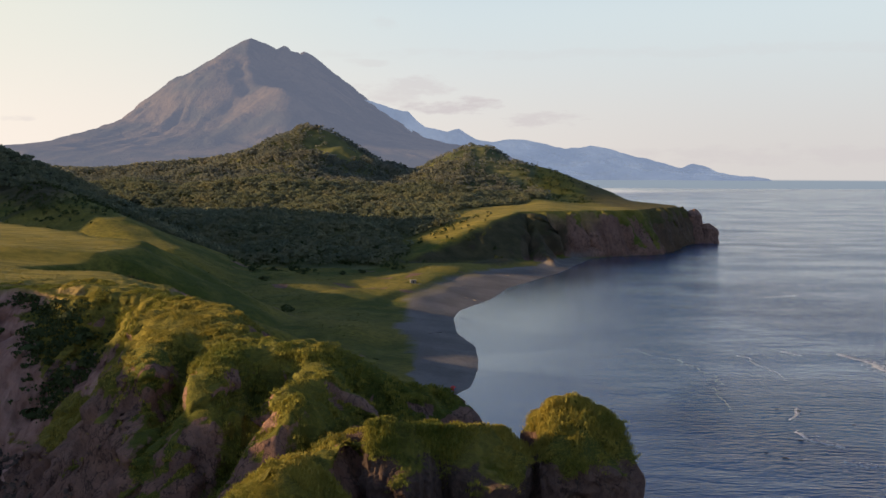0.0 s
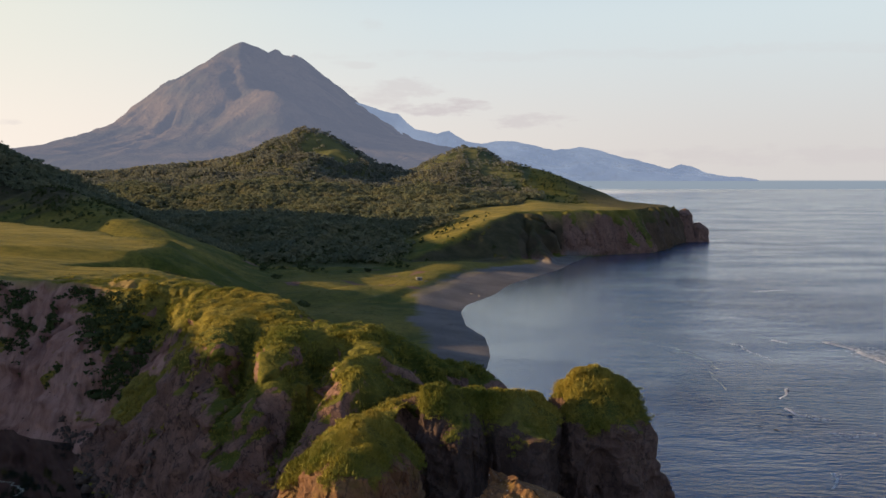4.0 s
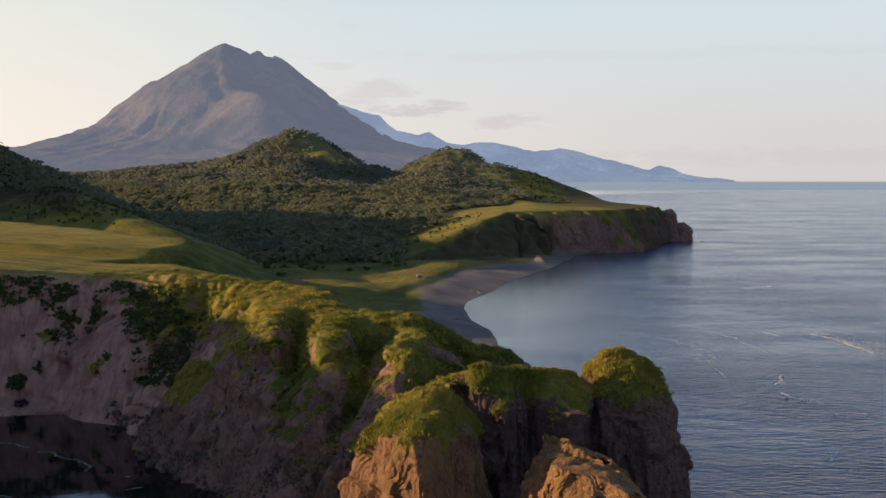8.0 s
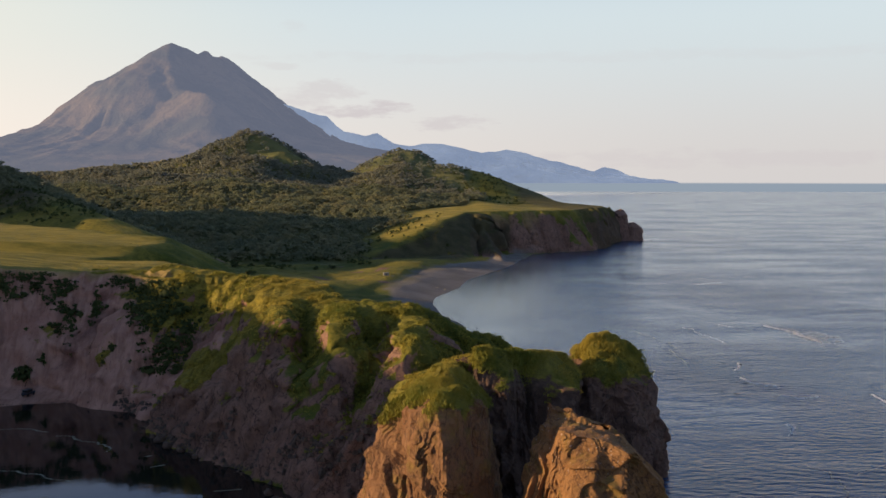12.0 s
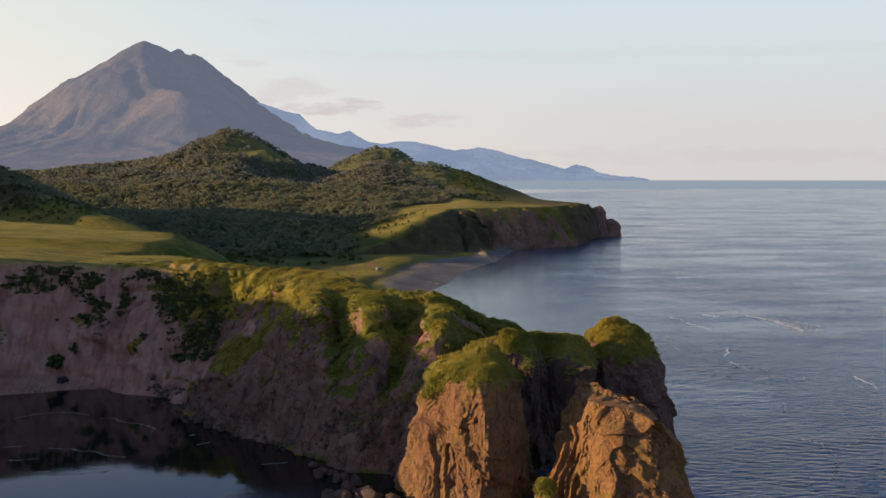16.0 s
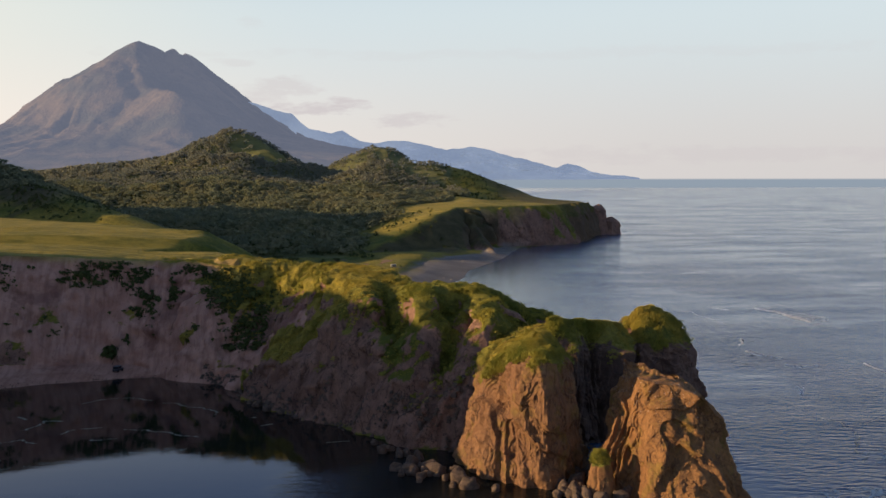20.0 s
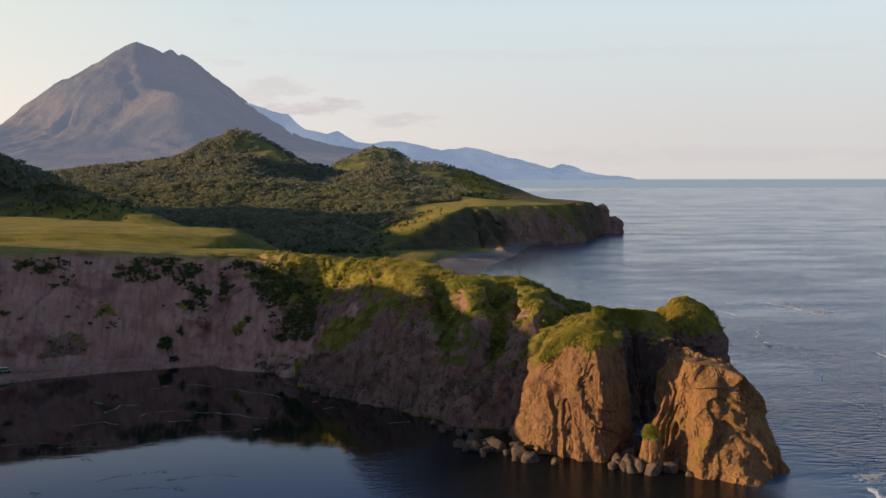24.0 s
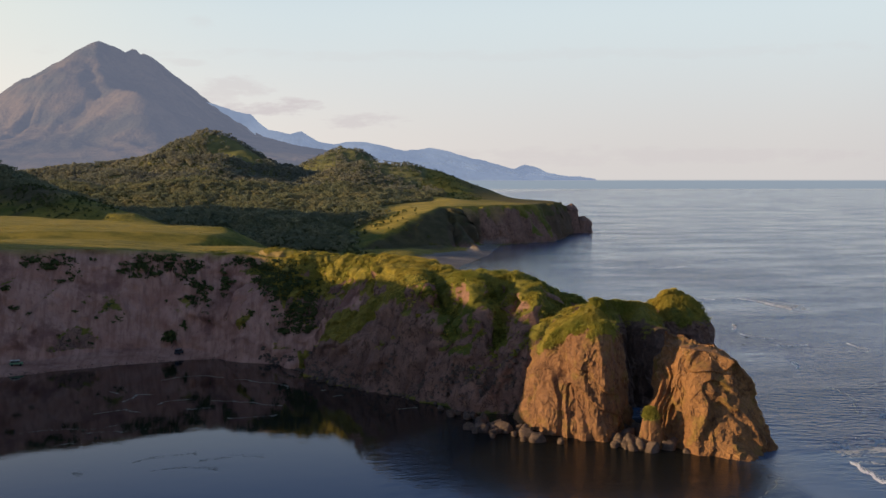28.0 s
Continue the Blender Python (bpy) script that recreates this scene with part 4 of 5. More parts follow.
def column(name, foot, rim, apex, seed, label, pale=0.0, grass=1.0, white=0.0, wild=1.0, lean=0.7, nt=240, nv=120, crest=(0.01, 0.0, 0.0), round_=1.5, green=0.93, dark=0.0):
    """A rock tower: foot outline, rim outline with heights, and the crest line of its cap (half length along x, y and z)."""
    cx, cy = apex[0], apex[1]
    theta = np.linspace(-np.pi, np.pi, nt, endpoint=False)
    rf, _ = ring(foot, theta, cx, cy)
    rt, zt = ring(rim, theta, cx, cy)
    blur = np.ones(9) / 9
    rf, rt, zt = (np.convolve(np.r_[q[-8:], q, q[:8]], blur, "same")[8:-8] for q in (rf, rt, zt))
    v = np.linspace(0, 1, nv)[:, None]
    r = rf + (rt - rf) * v ** lean
    z = -2.5 + (zt + 2.5) * v
    cap = np.linspace(1, 0, 40)[1:, None]
    ux, uy = crest[0] / math.hypot(crest[0], crest[1]), crest[1] / math.hypot(crest[0], crest[1])
    half = math.hypot(crest[0], crest[1])
    along = np.clip(rt * (np.cos(theta) * ux + np.sin(theta) * uy), -half, half)
    ztop = apex[2] + crest[2] * along / half
    z = np.vstack([z, zt + (ztop - zt) * (1 - cap ** round_)])
    x = np.vstack([cx + r * np.cos(theta), cx + rt * np.cos(theta) * cap + along * ux * (1 - cap)])
    y = np.vstack([cy + r * np.sin(theta), cy + rt * np.sin(theta) * cap + along * uy * (1 - cap)])
    r = np.vstack([r, rt * cap])
    side = np.vstack([np.ones((nv, 1)), cap ** 1.5]) * np.ones_like(r)
    flute = ridged(x * 0.16 + y * 0.11 + 3, z * 0.03 + x * 0.05 - y * 0.16, 3, seed)
    lump = fbm(x * 0.16, y * 0.16, z * 0.14, 4, seed + 3, 0.55)
    chip = vnoise(x * 0.9, y * 0.9, z * 0.6, seed + 9) + 0.5 * vnoise(x * 2.1, y * 2.1, z * 1.5, seed + 11)
    tilt = z + 0.55 * x - 0.25 * y
    slab = stepped(2.6 * vnoise(x * 0.17 + 7, y * 0.17, tilt * 0.055, seed + 21)) / 2.6
    block = stepped(3.0 * vnoise(x * 0.42, y * 0.42 + 3, tilt * 0.26, seed + 23)) / 3.0
    out = wild * (0.45 + 0.55 * side) * (0.6 * flute + 0.5 * lump + 2.8 * slab + 0.9 * block + 0.25 * chip)
    x, y = x + out * np.cos(theta), y + out * np.sin(theta)
    z = z + (1 - side) * (0.9 * fbm(x * 0.24, y * 0.24, None, 4, seed + 6) + 0.3 * vnoise(x * 0.8, y * 0.8, None, seed + 8))
    verts = np.stack([x, y, z], -1).reshape(-1, 3)
    rows = len(r)
    i, j = np.meshgrid(np.arange(nt), np.arange(rows - 1))
    a, b = j * nt + i, j * nt + (i + 1) % nt
    faces = np.stack([a, b, b + nt, a + nt], -1).reshape(-1, 4)
    top = smooth(green, green + 0.13, (z + 2.5) / (zt + 2.5) + 0.10 * fbm(x * 0.22, y * 0.22, z * 0.12, 4, seed + 14)) * grass
    shoulder = np.clip(top, 0, 1)
    SCATTER.append((verts, shoulder.ravel() * smooth(6, 9, verts[:, 2])))
    # dark: how much of the gap's shade is painted into the rock
    attrs = {"dark": np.full(z.shape, dark), "pale": np.full(z.shape, pale), "grass": shoulder, "white": white * smooth(0.55, 0.95, z / max(zt.max(), 1))}
    root = new(name)
    lush = shoulder.ravel()[faces].mean(1) > 0.6
    for piece, pick in (("rock", ~lush), ("grass_cap", lush)):
        if pick.any():
            part(piece, big_mesh(piece, *compact_three(verts, faces[pick], attrs), flat=piece == "rock"), root, "green grass and herbs" if piece == "grass_cap" else "")
    return tagged(root, label, "sea stack" if pale >= 0.9 else "rock")


def compact_three(verts, faces, attrs):
    v, f, a = compact(verts, faces, attrs)
    return v, f, M_ROCK, a


column("rock_tower", [(-35.5, 132), (-33, 122), (-27.5, 112), (-20.5, 104.5), (-15, 108), (-11.5, 115), (-10, 128), (-22, 136)],
       [(-31, 132, 17), (-28.5, 123, 20.5), (-25, 115.5, 23.5), (-20.3, 108.2, 25.5), (-15.5, 111.5, 25), (-12.4, 118, 23.5), (-12, 127, 23), (-20, 133, 23.5)],
       (-18.5, 119.5, 29.8), 500, "reddish rock tower with a grass cap at the headland's end", pale=0.8, lean=1.0, nt=320, nv=160, crest=(1.0, 3.6, 0.5), round_=1.25, green=0.92, dark=0.1)
column("rock_block", [(-13, 146), (-7, 137), (3, 138), (11, 142), (13, 155), (10, 166), (-4, 168), (-14, 158)],
       [(-11, 144.5, 25), (-6, 141, 22.5), (2, 142.5, 21.5), (9.5, 146, 21), (11.5, 155, 22), (8, 163, 22), (-4, 165, 23), (-11.5, 155, 25)],
       (-1, 148, 27.6), 540, "rock block with a steep grassy crest, its rock darkened as in shade", pale=0.1, crest=(9.3, 3.4, -1.2), round_=1.05, green=0.94, dark=0.75, wild=1.5)
column("rock_dome", [(13, 160), (15, 150), (22, 145), (31, 149), (35, 158), (33, 169), (22, 175), (14, 172)],
       [(13.5, 161, 22.5), (15, 155, 21.5), (21, 151.5, 20.5), (26.5, 154.5, 19.5), (29.5, 161, 19.5), (27, 168, 21), (21, 171, 23), (15, 168, 23)],
       (19, 160, 28.9), 580, "rounded rock stack with a lush green dome", pale=0.1, crest=(2.2, 0.4, -0.6), round_=1.45, green=0.98, dark=0.45, wild=1.3)
column("sea_rock", [(-4.5, 110), (-6.2, 99), (-4.2, 92.5), (0.5, 85.5), (6.5, 82.3), (11, 83.5), (14.8, 88), (16, 99), (12, 112), (3, 119)],
       [(-2.6, 112, 22), (-2.4, 106, 22), (0.2, 102.5, 22.6), (4.5, 100.5, 22), (8.2, 96.5, 20), (10.8, 93.6, 17.2), (12.8, 97, 14), (11.5, 105, 17), (7, 112, 21), (1, 116, 22)],
       (2.6, 109, 23.8), 620, "warm orange weathered sea stack with white specks for birds along its crest", pale=1.0, grass=0.0, white=1.0, wild=0.95, lean=1.1, nt=340, nv=170, crest=(4.0, -4.5, -1.0), round_=1.3)
column("rock_pillar", [(-13.2, 99), (-11.8, 95.8), (-8.8, 95.4), (-7.4, 98.5), (-8.2, 102.5), (-12.2, 102.5)],
       [(-11.8, 99, 6.4), (-11, 97.2, 6.2), (-9.4, 97, 6.2), (-8.6, 98.8, 6.6), (-9.2, 100.6, 6.8), (-11.2, 100.6, 6.8)],
       (-10.2, 98.8, 8.8), 660, "small orange rock pillar with a grassy top", pale=0.9, wild=0.4, nt=90, nv=40)
column("cape_horn", [(218, 995), (226, 981), (241, 979), (249, 988), (248, 1004), (228, 1012)], [(225, 995, 25), (230, 988, 25), (240, 987, 26), (245, 992, 25), (244, 1001, 26), (232, 1004, 26)],
       (239, 995, 32), 700, "dark rock horn at the far cape", pale=0.0, grass=0.15, wild=0.8, nt=90, nv=50)
column("cape_rock", [(240, 993), (245, 982), (254, 980), (261, 986), (261, 998), (246, 1004)], [(243, 993, 15), (247, 986, 14), (253, 984, 14), (258, 988, 12), (257, 996, 13), (248, 999, 15)],
       (251, 991, 18), 720, "low dark rock standing off the far cape", pale=0.0, grass=0.0, wild=0.7, nt=80, nv=40)

# ---- plants ----


def quads_at(centres, size, facing=None, seed=0):
    """Loose square leaf sprays at the given centres, facing outwards with some disorder."""
    g = np.random.default_rng(seed)
    n = len(centres)
    nrm = g.normal(size=(n, 3)) * (1.0 if facing is None else 0.38)
    if facing is not None:
        nrm = nrm + facing
    a = np.cross(nrm, g.normal(size=(n, 3)))
    a /= np.linalg.norm(a, axis=1)[:, None] + 1e-9
    b = np.cross(nrm, a)
    b /= np.linalg.norm(b, axis=1)[:, None] + 1e-9
    s = (np.asarray(size) * g.uniform(0.6, 1.3, n))[:, None] / 2
    c = np.asarray(centres)
    verts = np.stack([c - a * s - b * s * 0.7, c + a * s - b * s, c + a * s * 0.8 + b * s, c - a * s + b * s * 0.9], 1).reshape(-1, 3)
    return verts, np.arange(4 * n).reshape(-1, 4)


def crown_points(n, rx, rz, lobes, seed):
    """Points over several overlapping lobes, and the way out from each: an uneven crown with gaps."""
    g = np.random.default_rng(seed)
    mid = np.c_[g.normal(size=(lobes, 2)) * rx * 0.45, g.uniform(0.25, 0.95, lobes) * rz]
    rad = g.uniform(0.35, 0.6, lobes) * rx
    pick = g.integers(0, lobes, n)
    d = g.normal(size=(n, 3))
    d[:, 2] = np.where(d[:, 2] < -0.3, -d[:, 2], d[:, 2])
    d /= np.linalg.norm(d, axis=1)[:, None]
    away = d + 0.6 * (mid[pick] - [0, 0, 0.5 * rz]) / rx
    return mid[pick] + d * g.uniform(0.65, 1.05, n)[:, None] * rad[pick][:, None] * [1, 1, 0.8], away


def scatter_trees(name, where, height, leaves, leaf, seed, label, category, material):
    """Many trees joined into one mesh of loose leaves on thin trunks."""
    n = len(where)
    g = np.random.default_rng(seed)
    kinds = [crown_points(leaves, 0.42, 0.9, 5, seed + k) for k in range(6)]
    h = height * g.uniform(0.65, 1.25, n)
    flat = np.concatenate([kinds[k % 6][0] * [hh * 1.15, hh * 1.15, hh * 0.8] + p for k, (hh, p) in enumerate(zip(h, where))], 0)
    out = np.concatenate([kinds[k % 6][1] for k in range(n)], 0)
    verts, faces = quads_at(flat, np.repeat(h, leaves) * leaf, out, seed)
    # trunks: three-sided, tapered
    ang = np.arange(3) * 2.094
    low = where[:, None] + np.stack([np.cos(ang), np.sin(ang), -3 + 0 * ang], -1)[None] * [0.16, 0.16, 0.2]
    high = where[:, None] + np.stack([np.cos(ang) * 0.06, np.sin(ang) * 0.06, 0 * ang], -1)[None] + np.stack([0 * h, 0 * h, h * 0.7], -1)[:, None]
    tv = np.concatenate([low, high], 1).reshape(-1, 3)
    base = len(verts) + 6 * np.arange(n)[:, None, None]
    tf = (base + np.array([[0, 1, 4, 3], [1, 2, 5, 4], [2, 0, 3, 5]])[None]).reshape(-1, 4)
    ob = new(name, big_mesh(name, np.concatenate([verts, tv]), np.concatenate([faces, tf]), material, flat=True))
    return tagged(ob, label, category, kind="stuff")


def pick_points(n, x0, x1, y0, y1, keep, seed):
    g = np.random.default_rng(seed)
    x, y = g.uniform(x0, x1, n), g.uniform(y0, y1, n)
    z = land(x, y)
    ok = keep(x, y, z) > g.uniform(0, 1, n)
    return np.stack([x, y, z], -1)[ok]


def woods(x, y, z):
    m = smooth(-6, 10, signed(x, y, WOODS_EDGE) + 14 * fbm(x * 0.02, y * 0.02, None, 3, 310)) * (z > 5)
    clear = smooth(54, 36, np.hypot((x + 130) * 1.05, (y - 1305) * 0.65))
    glade = smooth(-0.15, 0.25, fbm(x * 0.025, y * 0.025, None, 3, 311)) * smooth(-40, 20, x) * smooth(930, 1000, y)
    glade = np.maximum(glade, smooth(60, 30, np.hypot(x - 70, (y - 1225) * 0.7)))
    return m * (1 - 0.97 * clear) * (1 - 0.8 * glade)


def thicket(x, y, z):
    """Low scrub of the valley head and the slopes."""
    v = smooth(600, 650, y) * smooth(760, 700, y) * smooth(-140, -110, x) * smooth(-10, -40, x) * 0.7
    w = smooth(-180, -240, x) * smooth(560, 640, y) * (0.1 + 0.6 * smooth(0.0, 0.5, fbm(x * 0.03, y * 0.03, None, 3, 312)))
    bank = smooth(7, 3, np.abs((y - 692) * 0.594 - (x + 25) * 0.804 - 22)) * smooth(0, 30, (x + 25) * 0.594 + (y - 692) * 0.804) * smooth(150, 120, (x + 25) * 0.594 + (y - 692) * 0.804) * 0.5
    v = np.maximum(v, bank)
    t = smooth(-35, 0, x) * smooth(60, 20, x) * smooth(690, 720, y) * smooth(800, 780, y) * 0.12
    p = smooth(55, 75, x) * smooth(190, 130, x) * smooth(1000, 1060, y) * smooth(1400, 1300, y) * 0.5 * smooth(-0.2, 0.5, fbm(x * 0.03, y * 0.03, None, 3, 313))
    return np.maximum(np.maximum(np.maximum(v, w), t), p) * (z > 4.5)


wood_near = pick_points(12000, -430, 130, 630, 1080, woods, 11)
scatter_trees("forest", wood_near, 7.0, 80, 0.13, 12, "dense green and gold deciduous forest in the valley and on the slopes", "forest", M_WOOD_LEAF)
wood_far = pick_points(13000, -620, 130, 1080, 1480, woods, 13)
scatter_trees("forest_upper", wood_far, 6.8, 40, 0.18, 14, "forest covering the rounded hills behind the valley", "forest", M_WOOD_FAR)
wood_back = pick_points(26000, -900, 180, 1480, 2300, woods, 15)
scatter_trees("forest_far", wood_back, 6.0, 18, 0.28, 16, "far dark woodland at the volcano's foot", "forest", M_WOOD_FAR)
scrub = pick_points(34000, -460, 200, 560, 1380, thicket, 17)
scatter_trees("scrub", scrub, 3.0, 22, 0.24, 18, "low dark scrub along the valley's edge", "scrub", M_BUSH_LEAF)


# scrub patches on the cliff: x, z and half sizes
COVER = [(-139, 31, 9, 5), (-128, 29, 6, 7), (-122, 20, 4, 6), (-147, 28.5, 3.5, 3.5), (-166, 29, 2.5, 4), (-101, 31.5, 9, 4.5), (-92, 25, 8, 10),
         (-87, 16, 6, 9), (-119, 12, 3, 2.5), (-128, 9.5, 2.5, 2), (-150, 13, 2, 2.5), (-103, 15, 2, 2), (-113, 25, 1.6, 5), (-176, 32, 8, 2.5), (-195, 20, 3, 4)]


def cliff_cover(x, y, z):
    d = -signed(x, y, PLATEAU)
    tone = 0.45 * fbm(x * 0.16, y * 0.16, z * 0.16, 3, 325)
    grown = 0 * x
    for px, pz, rx, rz in COVER:
        grown = np.maximum(grown, smooth(1.05, 0.75, np.hypot((x - px) / rx, (z - pz) / rz) + tone))
    dense = smooth(12, 4, np.hypot((x + 90) * 0.9, (y - 243) * 0.55)) + smooth(5, 2, np.hypot((x + 122) * 0.5, y - 262)) + smooth(4, 1.5, np.hypot((x + 138) * 0.4, y - 268))
    patch = smooth(0.30, 0.65, fbm(x * 0.055, y * 0.055, z * 0.05, 4, 320) + 0.25 * smooth(16, 3, d))
    return np.clip(grown + 0.12 * patch * smooth(0, 3, d), 0, 1) * (z > 4) * (d > 1.0) * (x < -74)


cover = pick_points(22000, -212, -72, 212, 322, cliff_cover, 21)
scatter_trees("cliff_scrub", cover, 1.5, 14, 0.34, 22, "dark green scrub in patches on the sandy cliff", "scrub", M_BUSH_LEAF)


def tall_grass(name, count, height, seed, label, blades=5):
    g = np.random.default_rng(seed)
    pools = []
    for verts, weight in SCATTER:
        w = np.clip(weight, 0, 1) * ((verts[:, 1] < 285) & (verts[:, 0] > -118))
        ok = np.flatnonzero(w > g.uniform(0.05, 1, len(w)))
        pools.append(verts[ok])
    pool = np.concatenate(pools)
    p = pool[g.integers(0, len(pool), count)] + g.normal(size=(count, 3)) * [0.35, 0.35, 0.02]
    clump = smooth(-0.5, 0.6, fbm(p[:, 0] * 0.25, p[:, 1] * 0.25, None, 3, seed))
    h = height * (0.35 + 0.9 * clump) * g.uniform(0.7, 1.3, count)
    n = count * blades
    root = np.repeat(p, blades, 0) + g.normal(size=(n, 3)) * [0.22, 0.22, 0.0] - [0, 0, 0.08]
    hh = np.repeat(h, blades)
    ang = g.uniform(0, 2 * np.pi, n)
    side = np.stack([np.cos(ang), np.sin(ang), 0 * ang], -1) * (hh * 0.12)[:, None]
    bend = np.stack([np.cos(ang + 1.4) * hh * 0.4, np.sin(ang + 1.4) * hh * 0.4, hh * 0.9], -1)
    verts = np.stack([root - side, root + side, root + bend * 0.6 + side * 0.9, root + bend - side * 0.3], 1).reshape(-1, 3)
    ob = new(name, big_mesh(name, verts, np.arange(4 * n).reshape(-1, 4), M_GRASS_LEAF, flat=True))
    return tagged(ob, label, "grass", kind="stuff")


def tussocks(name, pts, height, seed, label, material, blades=6):
    """Grass clumps at the given places, joined."""
    g = np.random.default_rng(seed)
    n = len(pts) * blades
    hh = np.repeat(height * g.uniform(0.4, 1.2, len(pts)), blades)
    root = np.repeat(pts, blades, 0) + g.normal(size=(n, 3)) * [0.5, 0.5, 0.0] - [0, 0, 0.1]
    ang = g.uniform(0, 2 * np.pi, n)
    side = np.stack([np.cos(ang), np.sin(ang), 0 * ang], -1) * (hh * 0.3)[:, None]
    bend = np.stack([np.cos(ang + 1.4) * hh * 0.5, np.sin(ang + 1.4) * hh * 0.5, hh], -1)
    verts = np.stack([root - side, root + side, root + bend * 0.6 + side * 0.9, root + bend - side * 0.3], 1).reshape(-1, 3)
    return tagged(new(name, big_mesh(name, verts, np.arange(4 * n).reshape(-1, 4), material, flat=True)), label, "grass", kind="stuff")


def on_top(x, y, z):
    return smooth(0.5, 3, signed(x, y, PLATEAU)) * smooth(-0.35, 0.4, fbm(x * 0.05 + y * 0.02, y * 0.22, None, 3, 341))


def in_valley(x, y, z):
    shore = signed(x, y, COAST)
    return smooth(26, 40, shore) * smooth(40, 25, z) * (0.15 + 0.85 * smooth(0.0, 0.5, fbm(x * 0.05, y * 0.12, None, 3, 342)))


tussocks("plateau_grass", pick_points(12000, -260, -76, 256, 440, on_top, 33), 0.28, 34, "dry yellow tussock grass on the plateau", M_DRY_GRASS)
tussocks("meadow_grass", pick_points(14000, -130, 10, 300, 690, in_valley, 35), 0.32, 36, "rough green meadow grass on the valley floor", M_MEADOW)
tall_grass("tall_grass", 110000, 0.50, 31, "tall yellow-green grass and herbs on the headland", 6)


def bush_kind(size, leaves, seed, tree=False):
    """A leafy bush: stems and foliage."""
    root = new("bush")
    pts, out = crown_points(leaves, size, size * (1.5 if tree else 0.95), 9, seed)
    verts, faces = quads_at(pts, np.full(leaves, 0.30 * size), out, seed + 1)
    part("foliage", big_mesh("foliage", verts, faces, M_BUSH_LEAF, flat=True), root)
    g = np.random.default_rng(seed + 2)
    bm = bmesh.new()
    for _ in range(4):
        tip = Vector((*(g.normal(size=2) * size * 0.35), size * g.uniform(0.6, 1.0)))
        m = Vector((0, 0, 1)).rotation_difference(tip.normalized()).to_matrix().to_4x4()
        bmesh.ops.create_cone(bm, segments=6, radius1=0.05 * size, radius2=0.015 * size, depth=tip.length + 0.6, matrix=Matrix.Translation(tip / 2 - Vector((0, 0, 0.3))) @ m)
    me = bpy.data.meshes.new("stem")
    bm.to_mesh(me)
    bm.free()
    me.materials.append(M_BARK)
    part("stem", me, root)
    return tagged(root, "dark green leafy bush clinging to the bare cliff", "bush", "bushes on the cliff")


# x, y, size, kind of the bushes over the bay
BUSHES = [(-172, 262, 3.0), (-170, 257, 2.2), (-144, 268, 3.6), (-138, 268, 3.8), (-150, 265, 2.8), (-133, 270, 3.4), (-122, 264, 3.6), (-126, 261, 3.0),
          (-118, 262, 3.0), (-99, 250, 4.0), (-96, 243, 4.2), (-88, 240, 4.4), (-86, 248, 4.6), (-92, 233, 4.0), (-83, 243, 4.2), (-90, 252, 4.0),
          (-95, 258, 3.4), (-104, 264, 3.4), (-110, 258, 2.2), (-128, 254, 1.6), (-186, 246, 3.2), (-183, 243, 2.4), (-164, 250, 1.8), (-157, 250, 1.6), (-158, 244, 1.3),
          (-178, 244, 1.5), (-112, 248, 1.5), (-120, 247, 1.6)]
bush_kinds = [bush_kind(1.0, 130, 51), bush_kind(1.0, 150, 61), bush_kind(1.0, 120, 71)]
bush_xyz = np.array([(x, y) for x, y, s in BUSHES])
bush_z = land(bush_xyz[:, 0], bush_xyz[:, 1])
for n, ((x, y, s), z) in enumerate(zip(BUSHES, bush_z)):
    s = s * 0.72
    m = pose(x, y, z - 0.25 * s, 0, 0, 47 * n) @ Matrix.Diagonal((s, s, s * 0.85, 1))
    src = bush_kinds[n % 3]
    if n < 3:
        src.matrix_basis = m
    else:
        copy_thing(src, m @ Matrix.Diagonal((1 / src.scale[0], 1 / src.scale[1], 1 / src.scale[2], 1)))
VALLEY_BUSHES = [(-68, 455, 3.4), (-80, 600, 3.0), (-60, 622, 2.6), (-96, 560, 2.8), (-50, 640, 2.4), (-110, 600, 3.2), (-30, 650, 2.0), (-90, 632, 3.6), (-102, 628, 3.4)]
vz = land(np.array([b[0] for b in VALLEY_BUSHES], float), np.array([b[1] for b in VALLEY_BUSHES], float))
for n, ((x, y, s), z) in enumerate(zip(VALLEY_BUSHES, vz)):
    src = bush_kinds[n % 3]
    ob = copy_thing(src, pose(x, y, z - 0.2, 0, 0, 80 * n) @ Matrix.Diagonal((s / src.scale[0], s / src.scale[1], s / src.scale[2] * 0.9, 1)))
    tagged(ob, "rounded green bush standing on the valley meadow", "bush", "bushes in the meadow")
tree = bush_kind(1.0, 260, 91, True)
tree.name = "tree"
tree.matrix_basis = pose(-132, 250, float(land(np.array([-132.0]), np.array([250.0]))[0]) - 0.3) @ Matrix.Diagonal((3.4, 3.4, 3.6, 1))
tagged(tree, "small round tree at the foot of the sandy cliff", "tree")
tree["group"] = ""

# ---- rocks ----


